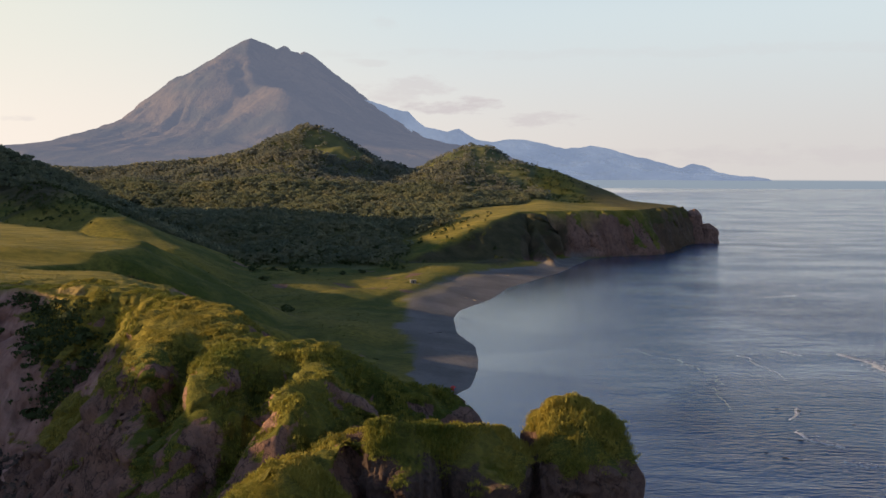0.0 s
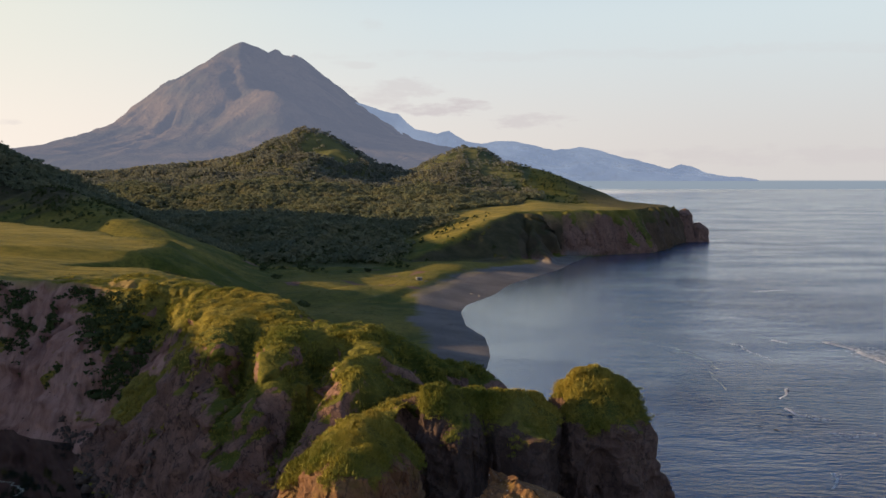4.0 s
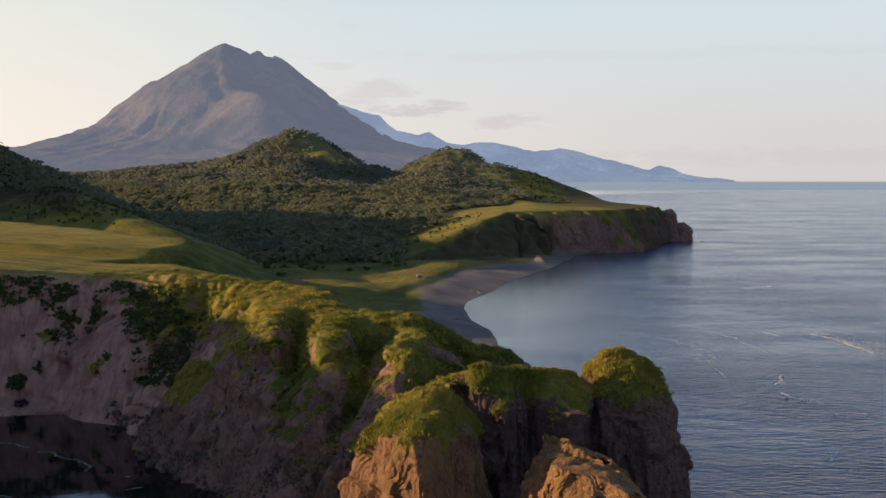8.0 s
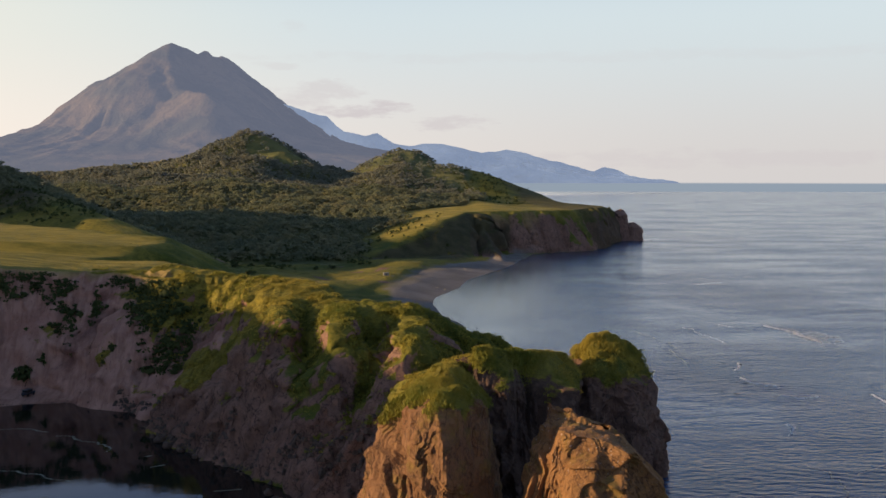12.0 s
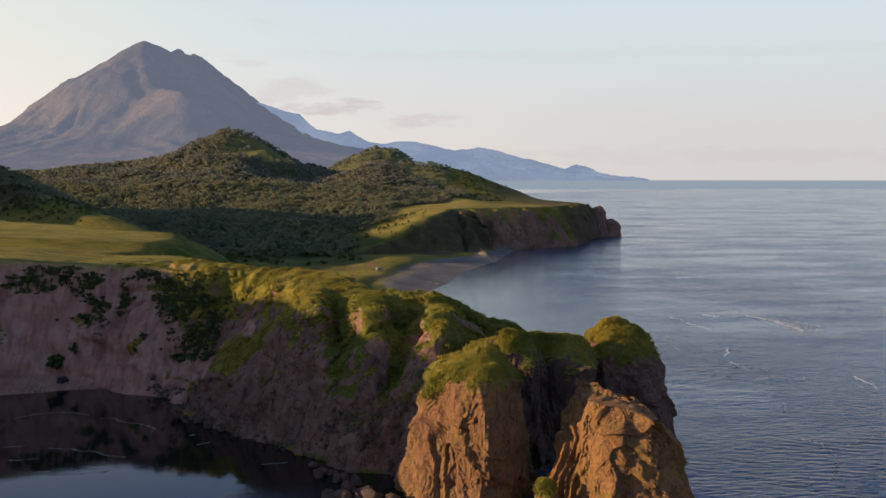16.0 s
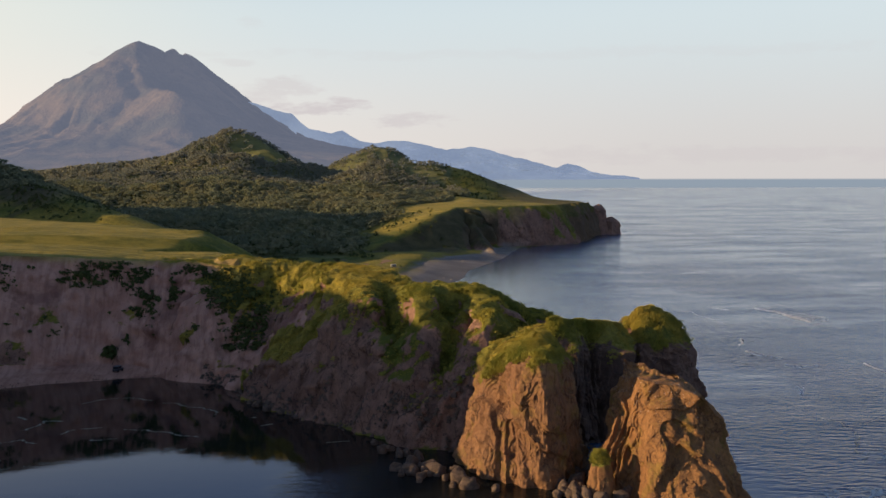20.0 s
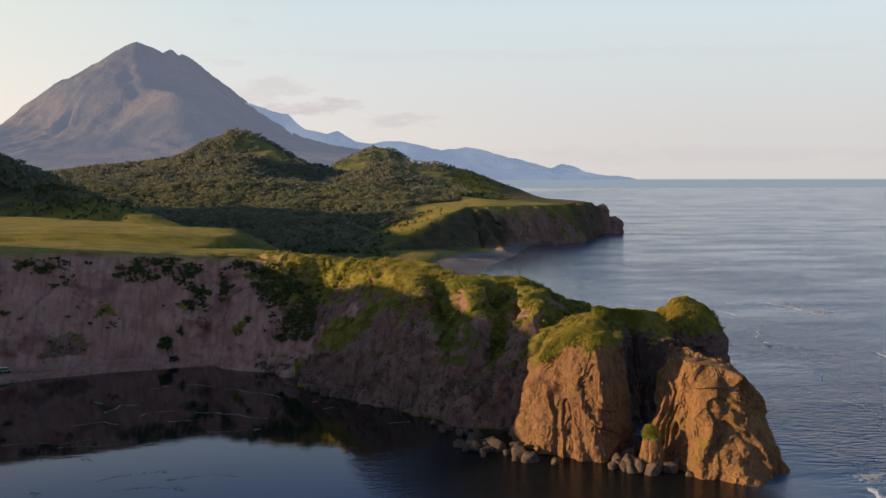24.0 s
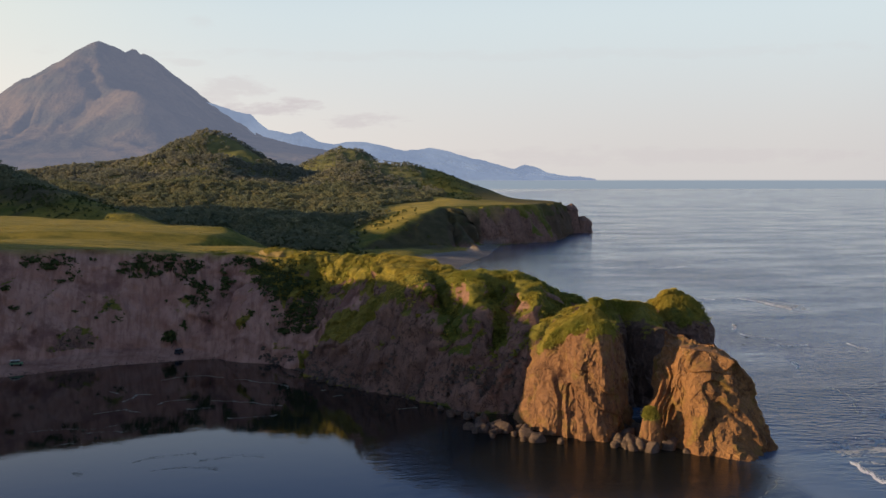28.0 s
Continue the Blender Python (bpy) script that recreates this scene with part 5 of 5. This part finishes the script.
def stone_mesh(seed, nt=22, nv=14):
    t = np.linspace(0, 2 * np.pi, nt, endpoint=False)[None]
    p = np.linspace(-np.pi / 2, np.pi / 2, nv)[:, None]
    x, y, z = np.cos(p) * np.cos(t), np.cos(p) * np.sin(t), np.sin(p) + 0 * t
    r = 1 + 0.30 * fbm(x * 1.3 + seed, y * 1.3, z * 1.3, 3, seed) + 0.12 * ridged(x * 2 + seed, y * 2 + z, 2, seed + 4)
    g = np.random.default_rng(seed)
    for _ in range(12):
        n = g.normal(size=3)
        n /= np.linalg.norm(n)
        d = x * n[0] + y * n[1] + z * n[2]
        r = np.where(r * d > 0.72, 0.72 / np.maximum(d, 0.2), r)
    verts = np.stack([x * r, y * r, z * r * 0.8], -1).reshape(-1, 3)
    i, j = np.meshgrid(np.arange(nt), np.arange(nv - 1))
    a, b = j * nt + i, j * nt + (i + 1) % nt
    return big_mesh("boulder", verts, np.stack([a, b, b + nt, a + nt], -1).reshape(-1, 4), M_BOULDER, flat=False)


mb = Mat("boulder_stone", 0.85, 0.3)
mb.color(mb.mix(mb.ramp(mb.noise(0.8, 6, 0.7), 0.35, 0.7), (0.070, 0.050, 0.040), (0.16, 0.112, 0.085)))
mb.bump(mb.noise(2.5, 6, 0.7), 0.8, 0.4)
M_BOULDER = mb.m
mr = Mat("wet_reef_rock", 0.8, 0.2)
mr.color(mr.mix(mr.ramp(mr.noise(1.2, 5, 0.7), 0.4, 0.7), (0.018, 0.016, 0.015), (0.05, 0.04, 0.035)))
M_REEF = mr.m
stones = [stone_mesh(700 + k) for k in range(7)]
BOULDERS = [(-46, 121, 1.9), (-42, 123, 1.6), (-40.5, 118.5, 2.3), (-44, 116, 1.3), (-36.5, 112.5, 2.4), (-35, 107.5, 2.0), (-38, 109, 1.2), (-48, 118, 1.0), (-39, 114, 1.1),
            (-45, 127, 1.7), (-43, 131, 1.5), (-47, 133, 1.2), (-16.5, 103, 1.9), (-15, 99.5, 2.1), (-18.5, 99.5, 1.3), (-13.5, 96.5, 1.9), (-11, 94.5, 2.0), (-15.5, 96, 1.2),
            (-6.5, 95.5, 1.7), (-12.5, 101, 1.6), (-13, 107, 2.2), (-9, 108, 2.6), (-17, 106, 1.5), (-4, 92, 1.0), (-30, 105, 1.3), (-50, 139, 1.3), (-52, 145, 1.1), (-79, 184, 1.5),
            (-82, 190, 1.4), (-86, 201, 1.2), (-84, 194, 0.9), (-75, 180, 1.0), (-71, 174, 0.8)]
more = np.random.default_rng(77)
for cx, cy, wx_, wy_, many in ((-42, 119, 6, 6, 16), (-14, 99, 4, 4, 16), (-46, 140, 3, 8, 8), (-8, 116, 3, 6, 6)):
    for _ in range(many):
        BOULDERS.append((cx + wx_ * more.normal() * 0.6, cy + wy_ * more.normal() * 0.6, more.uniform(0.6, 1.9)))
for n, (x, y, s) in enumerate(BOULDERS):
    s = s * 1.15
    ob = new("boulder", stones[n % 7])
    ob.matrix_basis = pose(x, y, 0.28 * s, 11 * n, 7 * n, 71 * n) @ Matrix.Diagonal((s, s * 0.85, s * 0.9, 1))
    tagged(ob, "large angular grey-brown boulder in the water below the cliff" if s > 1.5 else "small angular boulder at the cliff's waterline", "boulder", "boulders at the cliff foot")


def rubble(name, line, count, spread, size, seed, label, material):
    """Loose stones along a line, joined."""
    g = np.random.default_rng(seed)
    line = np.array(line, float)
    seglen = np.hypot(*np.diff(line, axis=0).T)
    at = np.r_[0, np.cumsum(seglen)]
    u = g.uniform(0, at[-1], count)
    x = np.interp(u, at, line[:, 0]) + g.normal(size=count) * spread
    y = np.interp(u, at, line[:, 1]) + g.normal(size=count) * spread
    z = np.maximum(land(x, y), -0.25)
    s = size * g.uniform(0.35, 1.0, count) ** 1.5
    base = np.array([(1, 0, -.3), (0.3, 0.9, -.3), (-0.8, 0.6, -.3), (-0.7, -0.7, -.3), (0.4, -0.9, -.3), (0.5, 0.1, 0.7), (-0.3, 0.4, 0.8), (-0.2, -0.4, 0.6)])
    tri = np.array([(0, 1, 5), (1, 6, 5), (1, 2, 6), (2, 3, 7), (2, 7, 6), (3, 4, 7), (4, 5, 7), (4, 0, 5), (5, 6, 7)])
    a = g.uniform(0, 6.28, count)
    c, sn = np.cos(a)[:, None], np.sin(a)[:, None]
    bx, by = base[:, 0] * g.uniform(0.7, 1.3, (count, 8)), base[:, 1] * g.uniform(0.7, 1.3, (count, 8))
    verts = np.stack([x[:, None] + s[:, None] * (bx * c - by * sn), y[:, None] + s[:, None] * (bx * sn + by * c), z[:, None] + s[:, None] * base[:, 2] * g.uniform(0.6, 1.1, (count, 8))], -1)
    faces = (8 * np.arange(count)[:, None, None] + tri[None]).reshape(-1, 3)
    return tagged(new(name, big_mesh(name, verts.reshape(-1, 3), faces, material, flat=True)), label, "stones", kind="stuff")


rubble("rubble", COAST_BAY[8:], 700, 1.2, 0.9, 801, "broken stones heaped along the foot of the headland", M_BOULDER)
rubble("beach_stones", COAST_BAY[2:10], 600, 2.0, 0.35, 802, "pebbles and drift stones along the bay's narrow beach", M_BOULDER)
rubble("point_rubble", COAST_BAY[-3:] + COAST_POINT[:4], 420, 2.4, 1.2, 803, "fallen stones in the gap between tower and stack", M_BOULDER)

REEFS = [(78, 234, 2.0), (81, 232, 1.4), (70, 267, 1.3), (75, 238, 1.0), (97, 282, 2.6), (100, 279.5, 1.6), (87, 250, 2.2), (84.5, 251.5, 1.3), (84, 287, 1.3), (92, 284, 2.2), (106, 266, 1.6), (112, 300, 1.4), (8, 420, 2.0), (17, 375, 2.6),
         (10, 316, 1.1), (12.5, 311, 0.9), (22, 310, 0.9), (31, 294, 2.2), (29, 295, 1.2), (22, 272, 0.8), (268, 985, 5.0), (250, 1010, 4), (230, 960, 4.0), (222, 950, 3.0), (286, 1060, 3.5), (300, 1075, 2.5)]
for n, (x, y, s) in enumerate(REEFS):
    me = stones[(n * 3) % 7].copy()
    me.materials[0] = M_REEF
    ob = new("reef_rock", me)
    ob.matrix_basis = pose(x, y, -0.10 * s, 0, 0, 63 * n) @ Matrix.Diagonal((s * 0.62, s * 0.42, s * 0.20, 1))
    tagged(ob, "low dark wet rock breaking the sea surface", "rock", "reef rocks")

# ---- foam on the water ----


def foam(name, line, width, per_metre, size, seed, label, material=None, lift=0.10, sway=1.0):
    g = np.random.default_rng(seed)
    line = np.array(line, float)
    at = np.r_[0, np.cumsum(np.hypot(*np.diff(line, axis=0).T))]
    n = max(8, int(at[-1] * per_metre))
    u = g.uniform(0, at[-1], n)
    taper = np.sin(np.pi * np.clip(u / at[-1], 0.02, 0.98)) ** 0.6
    back = g.exponential(1.0, n) * width * taper
    off = np.where(g.uniform(0, 1, n) < 0.3, g.normal(size=n) * 0.25, back)
    wob = sway * fbm(u * 0.15, 0 * u + seed, None, 4, seed)
    x = np.interp(u, at, line[:, 0]) + wob + off * 0.7
    y = np.interp(u, at, line[:, 1]) + off + wob * 0.6
    s = size * g.uniform(0.3, 1.0, n) * np.exp(-np.abs(off) / (width + 1e-6) * 0.6)
    ang = g.uniform(0, 6.28, n)
    k = np.arange(6) * 1.0472
    rad = s[:, None] * g.uniform(0.6, 1.2, (n, 6))
    rim = np.stack([x[:, None] + rad * np.cos(k + ang[:, None]) * 1.5, y[:, None] + rad * np.sin(k + ang[:, None]) * 0.8, np.full((n, 6), 0.03)], -1)
    top = np.stack([x, y, 0.03 + lift * g.uniform(0.5, 1.5, n)], -1)[:, None]
    verts = np.concatenate([rim, top], 1).reshape(-1, 3)
    tri = np.array([(i, (i + 1) % 6, 6) for i in range(6)])
    faces = (7 * np.arange(n)[:, None, None] + tri[None]).reshape(-1, 3)
    ob = new(name, big_mesh(name, verts, faces, material or M_FOAM))
    return tagged(ob, label, "foam", kind="stuff")


CRESTS_SEA = [([(141, 372), (145, 359), (146, 348)], 3.0, 26), ([(146, 350), (145, 338), (146, 325)], 4.0, 40), ([(88, 258), (90, 249), (95, 243)], 1.6, 14), ([(97, 284), (92, 271)], 1.6, 10), ([(90, 231), (93, 226), (100, 227)], 1.6, 12),
              ([(118, 230), (116, 213)], 1.0, 14), ([(78, 196), (73, 184)], 1.0, 9), ([(106, 370), (107, 350), (108, 330)], 0.6, 4), ([(28, 78), (27, 70), (27, 60)], 1.1, 120),
              ([(170, 548), (180, 553), (190, 557)], 1.0, 6), ([(123, 377), (128, 370)], 1.0, 7), ([(262, 1000), (276, 1010), (290, 1030)], 1.0, 3)]
for n, (line, w, d) in enumerate(CRESTS_SEA):
    foam("wave_crest", line, w, d, 0.26, 900 + n, "white foam of a small wave breaking over the reef", lift=0.04)
M_STREAK = plain("thin_foam", (0.30, 0.30, 0.23), 0.7, 0.5, 0.5)
STREAKS = [[(-129, 201), (-125, 206), (-121, 206), (-113, 201)], [(-106, 199), (-100, 194), (-93, 181)], [(-140, 169), (-137, 179), (-129, 180)], [(-130, 164), (-126, 169), (-119, 171)],
           [(-112, 169), (-106, 164), (-97, 156)], [(-85, 175), (-81, 177)], [(-80, 167), (-75, 170)], [(-142, 157), (-135, 161), (-130, 157)],
           [(-106, 147), (-102, 144), (-97, 145)], [(-120, 158), (-113, 159)], [(-143, 186), (-139, 183)], [(-62, 149), (-56, 150)]]
for n, line in enumerate(STREAKS):
    foam("foam_streak", line, 0.30, 16, 0.24, 950 + n, "thin pale streak of foam drifting on the dark bay", M_STREAK, lift=0.01, sway=2.4)

SEAMS = [[(66, 157), (67, 150), (63, 134), (55, 121)], [(73, 149), (80, 154), (90, 161)], [(56, 117), (62, 124), (68, 127), (78, 130)], [(72, 375), (84, 350), (87, 325), (79, 302), (79, 283)], [(-3, 58), (3, 64), (7, 70)]]
for n, line in enumerate(SEAMS):
    foam("foam_seam", line, 0.5, 5, 0.22, 970 + n, "faint seam of foam where spent waves meet", M_STREAK, lift=0.01, sway=1.6)


def lace(name, cx, cy, rx, ry, count, seed, label):
    """A worn sheet of flat bubbles with holes, left behind a broken wave."""
    g = np.random.default_rng(seed)
    a, r = g.uniform(0, 6.283, count), np.sqrt(g.uniform(0, 1, count))
    x, y = cx + rx * r * np.cos(a), cy + ry * r * np.sin(a)
    hole = np.abs(fbm(x * 0.30, y * 0.30, None, 4, seed))
    keep = hole < 0.16 + 0.25 * (1 - r) + 0.12 * fbm(x * 0.06, y * 0.06, None, 3, seed + 1)
    x, y = x[keep], y[keep]
    k = np.arange(6) * 1.0472 + g.uniform(0, 1, (len(x), 1))
    rad = g.uniform(0.08, 0.30, (len(x), 1)) * g.uniform(0.7, 1.2, (len(x), 6))
    rim = np.stack([x[:, None] + rad * np.cos(k) * 1.3, y[:, None] + rad * np.sin(k), np.full((len(x), 6), 0.025)], -1)
    top = np.stack([x, y, np.full(len(x), 0.04)], -1)[:, None]
    tri = np.array([(i, (i + 1) % 6, 6) for i in range(6)])
    faces = (7 * np.arange(len(x))[:, None, None] + tri[None]).reshape(-1, 3)
    return tagged(new(name, big_mesh(name, np.concatenate([rim, top], 1).reshape(-1, 3), faces, M_LACE)), label, "foam", kind="stuff")


M_LACE = plain("foam_lace", (0.50, 0.53, 0.55), 0.7, 0.4, 0.8)
lace("foam_sheet", 42, 85, 13, 13, 11000, 41, "broad pale lace of foam behind a broken wave")
lace("foam_sheet", 67, 117, 11, 9, 2600, 42, "thin fading lace of foam on the ruffled sea")
lace("foam_sheet", 150, 342, 9, 20, 2600, 43, "thin fading lace of foam over the reef")

WEED = [[(-149, 122), (-143, 126), (-134, 121)], [(-129, 104), (-123, 109), (-114, 110)], [(-124, 97), (-117, 99), (-108, 96)], [(-114, 104), (-105, 107), (-100, 104)],
        [(-157, 138), (-150, 141), (-141, 138), (-136, 142)], [(-141, 98), (-134, 98)], [(-144, 134), (-134, 134), (-126, 137)]]
for n, line in enumerate(WEED):
    foam("floating_weed", line, 2.2, 7, 0.22, 980 + n, "brown-green weed floating on the calm bay", M_WEED, lift=0.01, sway=2.4)["category"] = "weed"

# ---- things on the beaches ----


def box(bm, x0, x1, y0, y1, z0, z1, bevel=0.06):
    got = bmesh.ops.create_cube(bm, size=1, matrix=Matrix.Translation(((x0 + x1) / 2, (y0 + y1) / 2, (z0 + z1) / 2)) @ Matrix.Diagonal((x1 - x0, y1 - y0, z1 - z0, 1)))
    if bevel:
        edges = list({e for v in got["verts"] for e in v.link_edges})
        bmesh.ops.bevel(bm, geom=edges, offset=bevel, segments=2, affect="EDGES")


def finish(bm, name, material):
    me = bpy.data.meshes.new(name)
    bm.to_mesh(me)
    bm.free()
    me.materials.append(material)
    return me


M_GLASS = plain("dark_car_glass", (0.02, 0.025, 0.03), 0.08, 0.1)
M_TYRE = plain("tyre_rubber", (0.02, 0.02, 0.02), 0.85)


def car(paint, roof, label):
    root = new("car")
    bm = bmesh.new()
    box(bm, -2.1, 2.1, -0.85, 0.85, 0.45, 1.1, 0.12)
    part("body", finish(bm, "body", paint), root)
    bm = bmesh.new()
    box(bm, -1.75, 1.0, -0.78, 0.78, 1.1, 1.72, 0.10)
    part("window", finish(bm, "window", M_GLASS), root, "dark tinted windows")
    bm = bmesh.new()
    box(bm, -1.85, 1.05, -0.82, 0.82, 1.70, 1.84, 0.05)
    part("roof", finish(bm, "roof", roof), root)
    for x in (-1.3, 1.3):
        for y in (-0.8, 0.8):
            bm = bmesh.new()
            bmesh.ops.create_cone(bm, cap_ends=True, segments=18, radius1=0.38, radius2=0.38, depth=0.26, matrix=Matrix.Translation((x, y, 0.38)) @ Matrix.Rotation(radians(90), 4, "X"))
            part("wheel", finish(bm, "wheel", M_TYRE), root)
    for y in (-0.6, 0.6):
        bm = bmesh.new()
        box(bm, 2.06, 2.13, y - 0.18, y + 0.18, 0.72, 0.92, 0.02)
        part("headlight", finish(bm, "headlight", M_FOAM), root)
    return tagged(root, label, "car")


def height_at(x, y):
    return float(land(np.array([float(x)]), np.array([float(y)]))[0])


car(plain("green_car_paint", (0.10, 0.24, 0.14), 0.35), plain("pale_roof_paint", (0.62, 0.66, 0.62), 0.4), "green off-road car with a pale roof parked on the beach").matrix_basis = pose(-179, 227, height_at(-179, 227) + 0.02, 0, 0, 12)
car(plain("dark_car_paint", (0.03, 0.04, 0.06), 0.35), plain("dark_roof_paint", (0.06, 0.07, 0.09), 0.4), "dark car parked under the tree below the cliff").matrix_basis = pose(-128.5, 243, height_at(-128.5, 243) + 0.02, 0, 0, 70)


def tent():
    root = new("tent")
    t, p = np.meshgrid(np.linspace(0, 2 * np.pi, 24, endpoint=False), np.linspace(0, np.pi / 2, 9))
    pole = 1 + 0.06 * np.cos(4 * t)
    verts = np.stack([1.15 * pole * np.cos(p) * np.cos(t), 0.95 * pole * np.cos(p) * np.sin(t), 1.15 * np.sin(p)], -1).reshape(-1, 3)
    i, j = np.meshgrid(np.arange(24), np.arange(8))
    a, b = j * 24 + i, j * 24 + (i + 1) % 24
    cloth = plain("red_tent_cloth", (0.75, 0.03, 0.03), 0.6, 0.1)
    part("canopy", big_mesh("canopy", verts, np.stack([a, b, b + 24, a + 24], -1).reshape(-1, 4), cloth), root)
    bm = bmesh.new()
    box(bm, 0.9, 1.25, -0.35, 0.35, 0.0, 0.75, 0.05)
    part("door_flap", finish(bm, "door_flap", plain("grey_tent_door", (0.25, 0.25, 0.26))), root, "grey door flap")
    return tagged(root, "small bright red dome tent on the gravel beach", "tent")


tent().matrix_basis = pose(3.2, 306, height_at(3.2, 306), 0, 0, -60)


def log(length, radius, seed):
    g = np.random.default_rng(seed)
    u, t = np.meshgrid(np.linspace(0, 1, 10), np.linspace(0, 2 * np.pi, 9, endpoint=False), indexing="ij")
    r = radius * (1 - 0.35 * u) * (1 + 0.15 * np.cos(3 * t + g.uniform(0, 6)))
    verts = np.stack([(u - 0.5) * length, r * np.cos(t) + 0.1 * np.sin(3 * u), r * np.sin(t) + radius], -1).reshape(-1, 3)
    i, j = np.meshgrid(np.arange(9), np.arange(9), indexing="ij")
    a, b = i * 9 + j, i * 9 + (j + 1) % 9
    caps = [(0, k, k + 1, k + 2) for k in range(1, 7, 2)] + [(81, 81 + k, 82 + k, 83 + k) for k in range(1, 7, 2)]
    return big_mesh("driftwood_log", verts, np.concatenate([np.stack([a, b, b + 9, a + 9], -1).reshape(-1, 4), np.array(caps)]), M_LOG)


M_LOG = plain("bleached_driftwood", (0.24, 0.21, 0.18), 0.85)
for n, (x, y, ln) in enumerate([(-15, 553, 5), (-12, 549, 4), (-9, 534, 6), (16, 524, 7), (12, 527, 3), (-2, 412, 6), (-5, 405, 4), (-12, 470, 4), (40, 640, 6), (60, 672, 5)]):
    ob = new("driftwood_log", log(ln * 0.6, 0.18, 40 + n))
    ob.matrix_basis = pose(x, y, height_at(x, y) - 0.06, 0, 0, 37 * n)
    tagged(ob, "bleached driftwood log lying on dark beach gravel", "driftwood", "driftwood on the beach")


def shed():
    root = new("shed")
    bm = bmesh.new()
    box(bm, -1.5, 1.5, -1.1, 1.1, 0, 1.5, 0.02)
    part("wall", finish(bm, "wall", plain("grey_boards", (0.24, 0.23, 0.21))), root)
    bm = bmesh.new()
    box(bm, -1.75, 1.75, -1.35, 1.35, 1.5, 1.68, 0.03)
    part("roof", finish(bm, "roof", plain("pale_sheet_roof", (0.33, 0.33, 0.32))), root)
    bm = bmesh.new()
    box(bm, -0.35, 0.35, -1.16, -1.08, 0, 1.35, 0.01)
    part("door", finish(bm, "door", plain("dark_boards", (0.08, 0.07, 0.06))), root)
    return tagged(root, "small pale wooden fishing shed at the meadow's edge", "shed")


shed().matrix_basis = pose(-16, 558, height_at(-16, 558) - 0.05, 0, 0, 15)


def marker():
    root = new("survey_marker")
    wood = plain("weathered_timber", (0.16, 0.13, 0.10))
    for k in range(4):
        a = k * math.pi / 2 + 0.6
        foot, head = Vector((1.3 * math.cos(a), 1.3 * math.sin(a), -0.4)), Vector((0.1 * math.cos(a), 0.1 * math.sin(a), 4.2))
        bm = bmesh.new()
        m = Vector((0, 0, 1)).rotation_difference((head - foot).normalized()).to_matrix().to_4x4()
        bmesh.ops.create_cone(bm, cap_ends=True, segments=8, radius1=0.16, radius2=0.12, depth=(head - foot).length, matrix=Matrix.Translation((foot + head) / 2) @ m)
        part("leg", finish(bm, "leg", wood), root)
    bm = bmesh.new()
    bmesh.ops.create_cone(bm, cap_ends=True, segments=8, radius1=0.2, radius2=0.12, depth=2.2, matrix=Matrix.Translation((0, 0, 5.0)))
    part("pole", finish(bm, "pole", wood), root)
    return tagged(root, "weathered timber survey marker on the grassy hilltop", "marker")


marker().matrix_basis = pose(112, 1253, height_at(112, 1253))
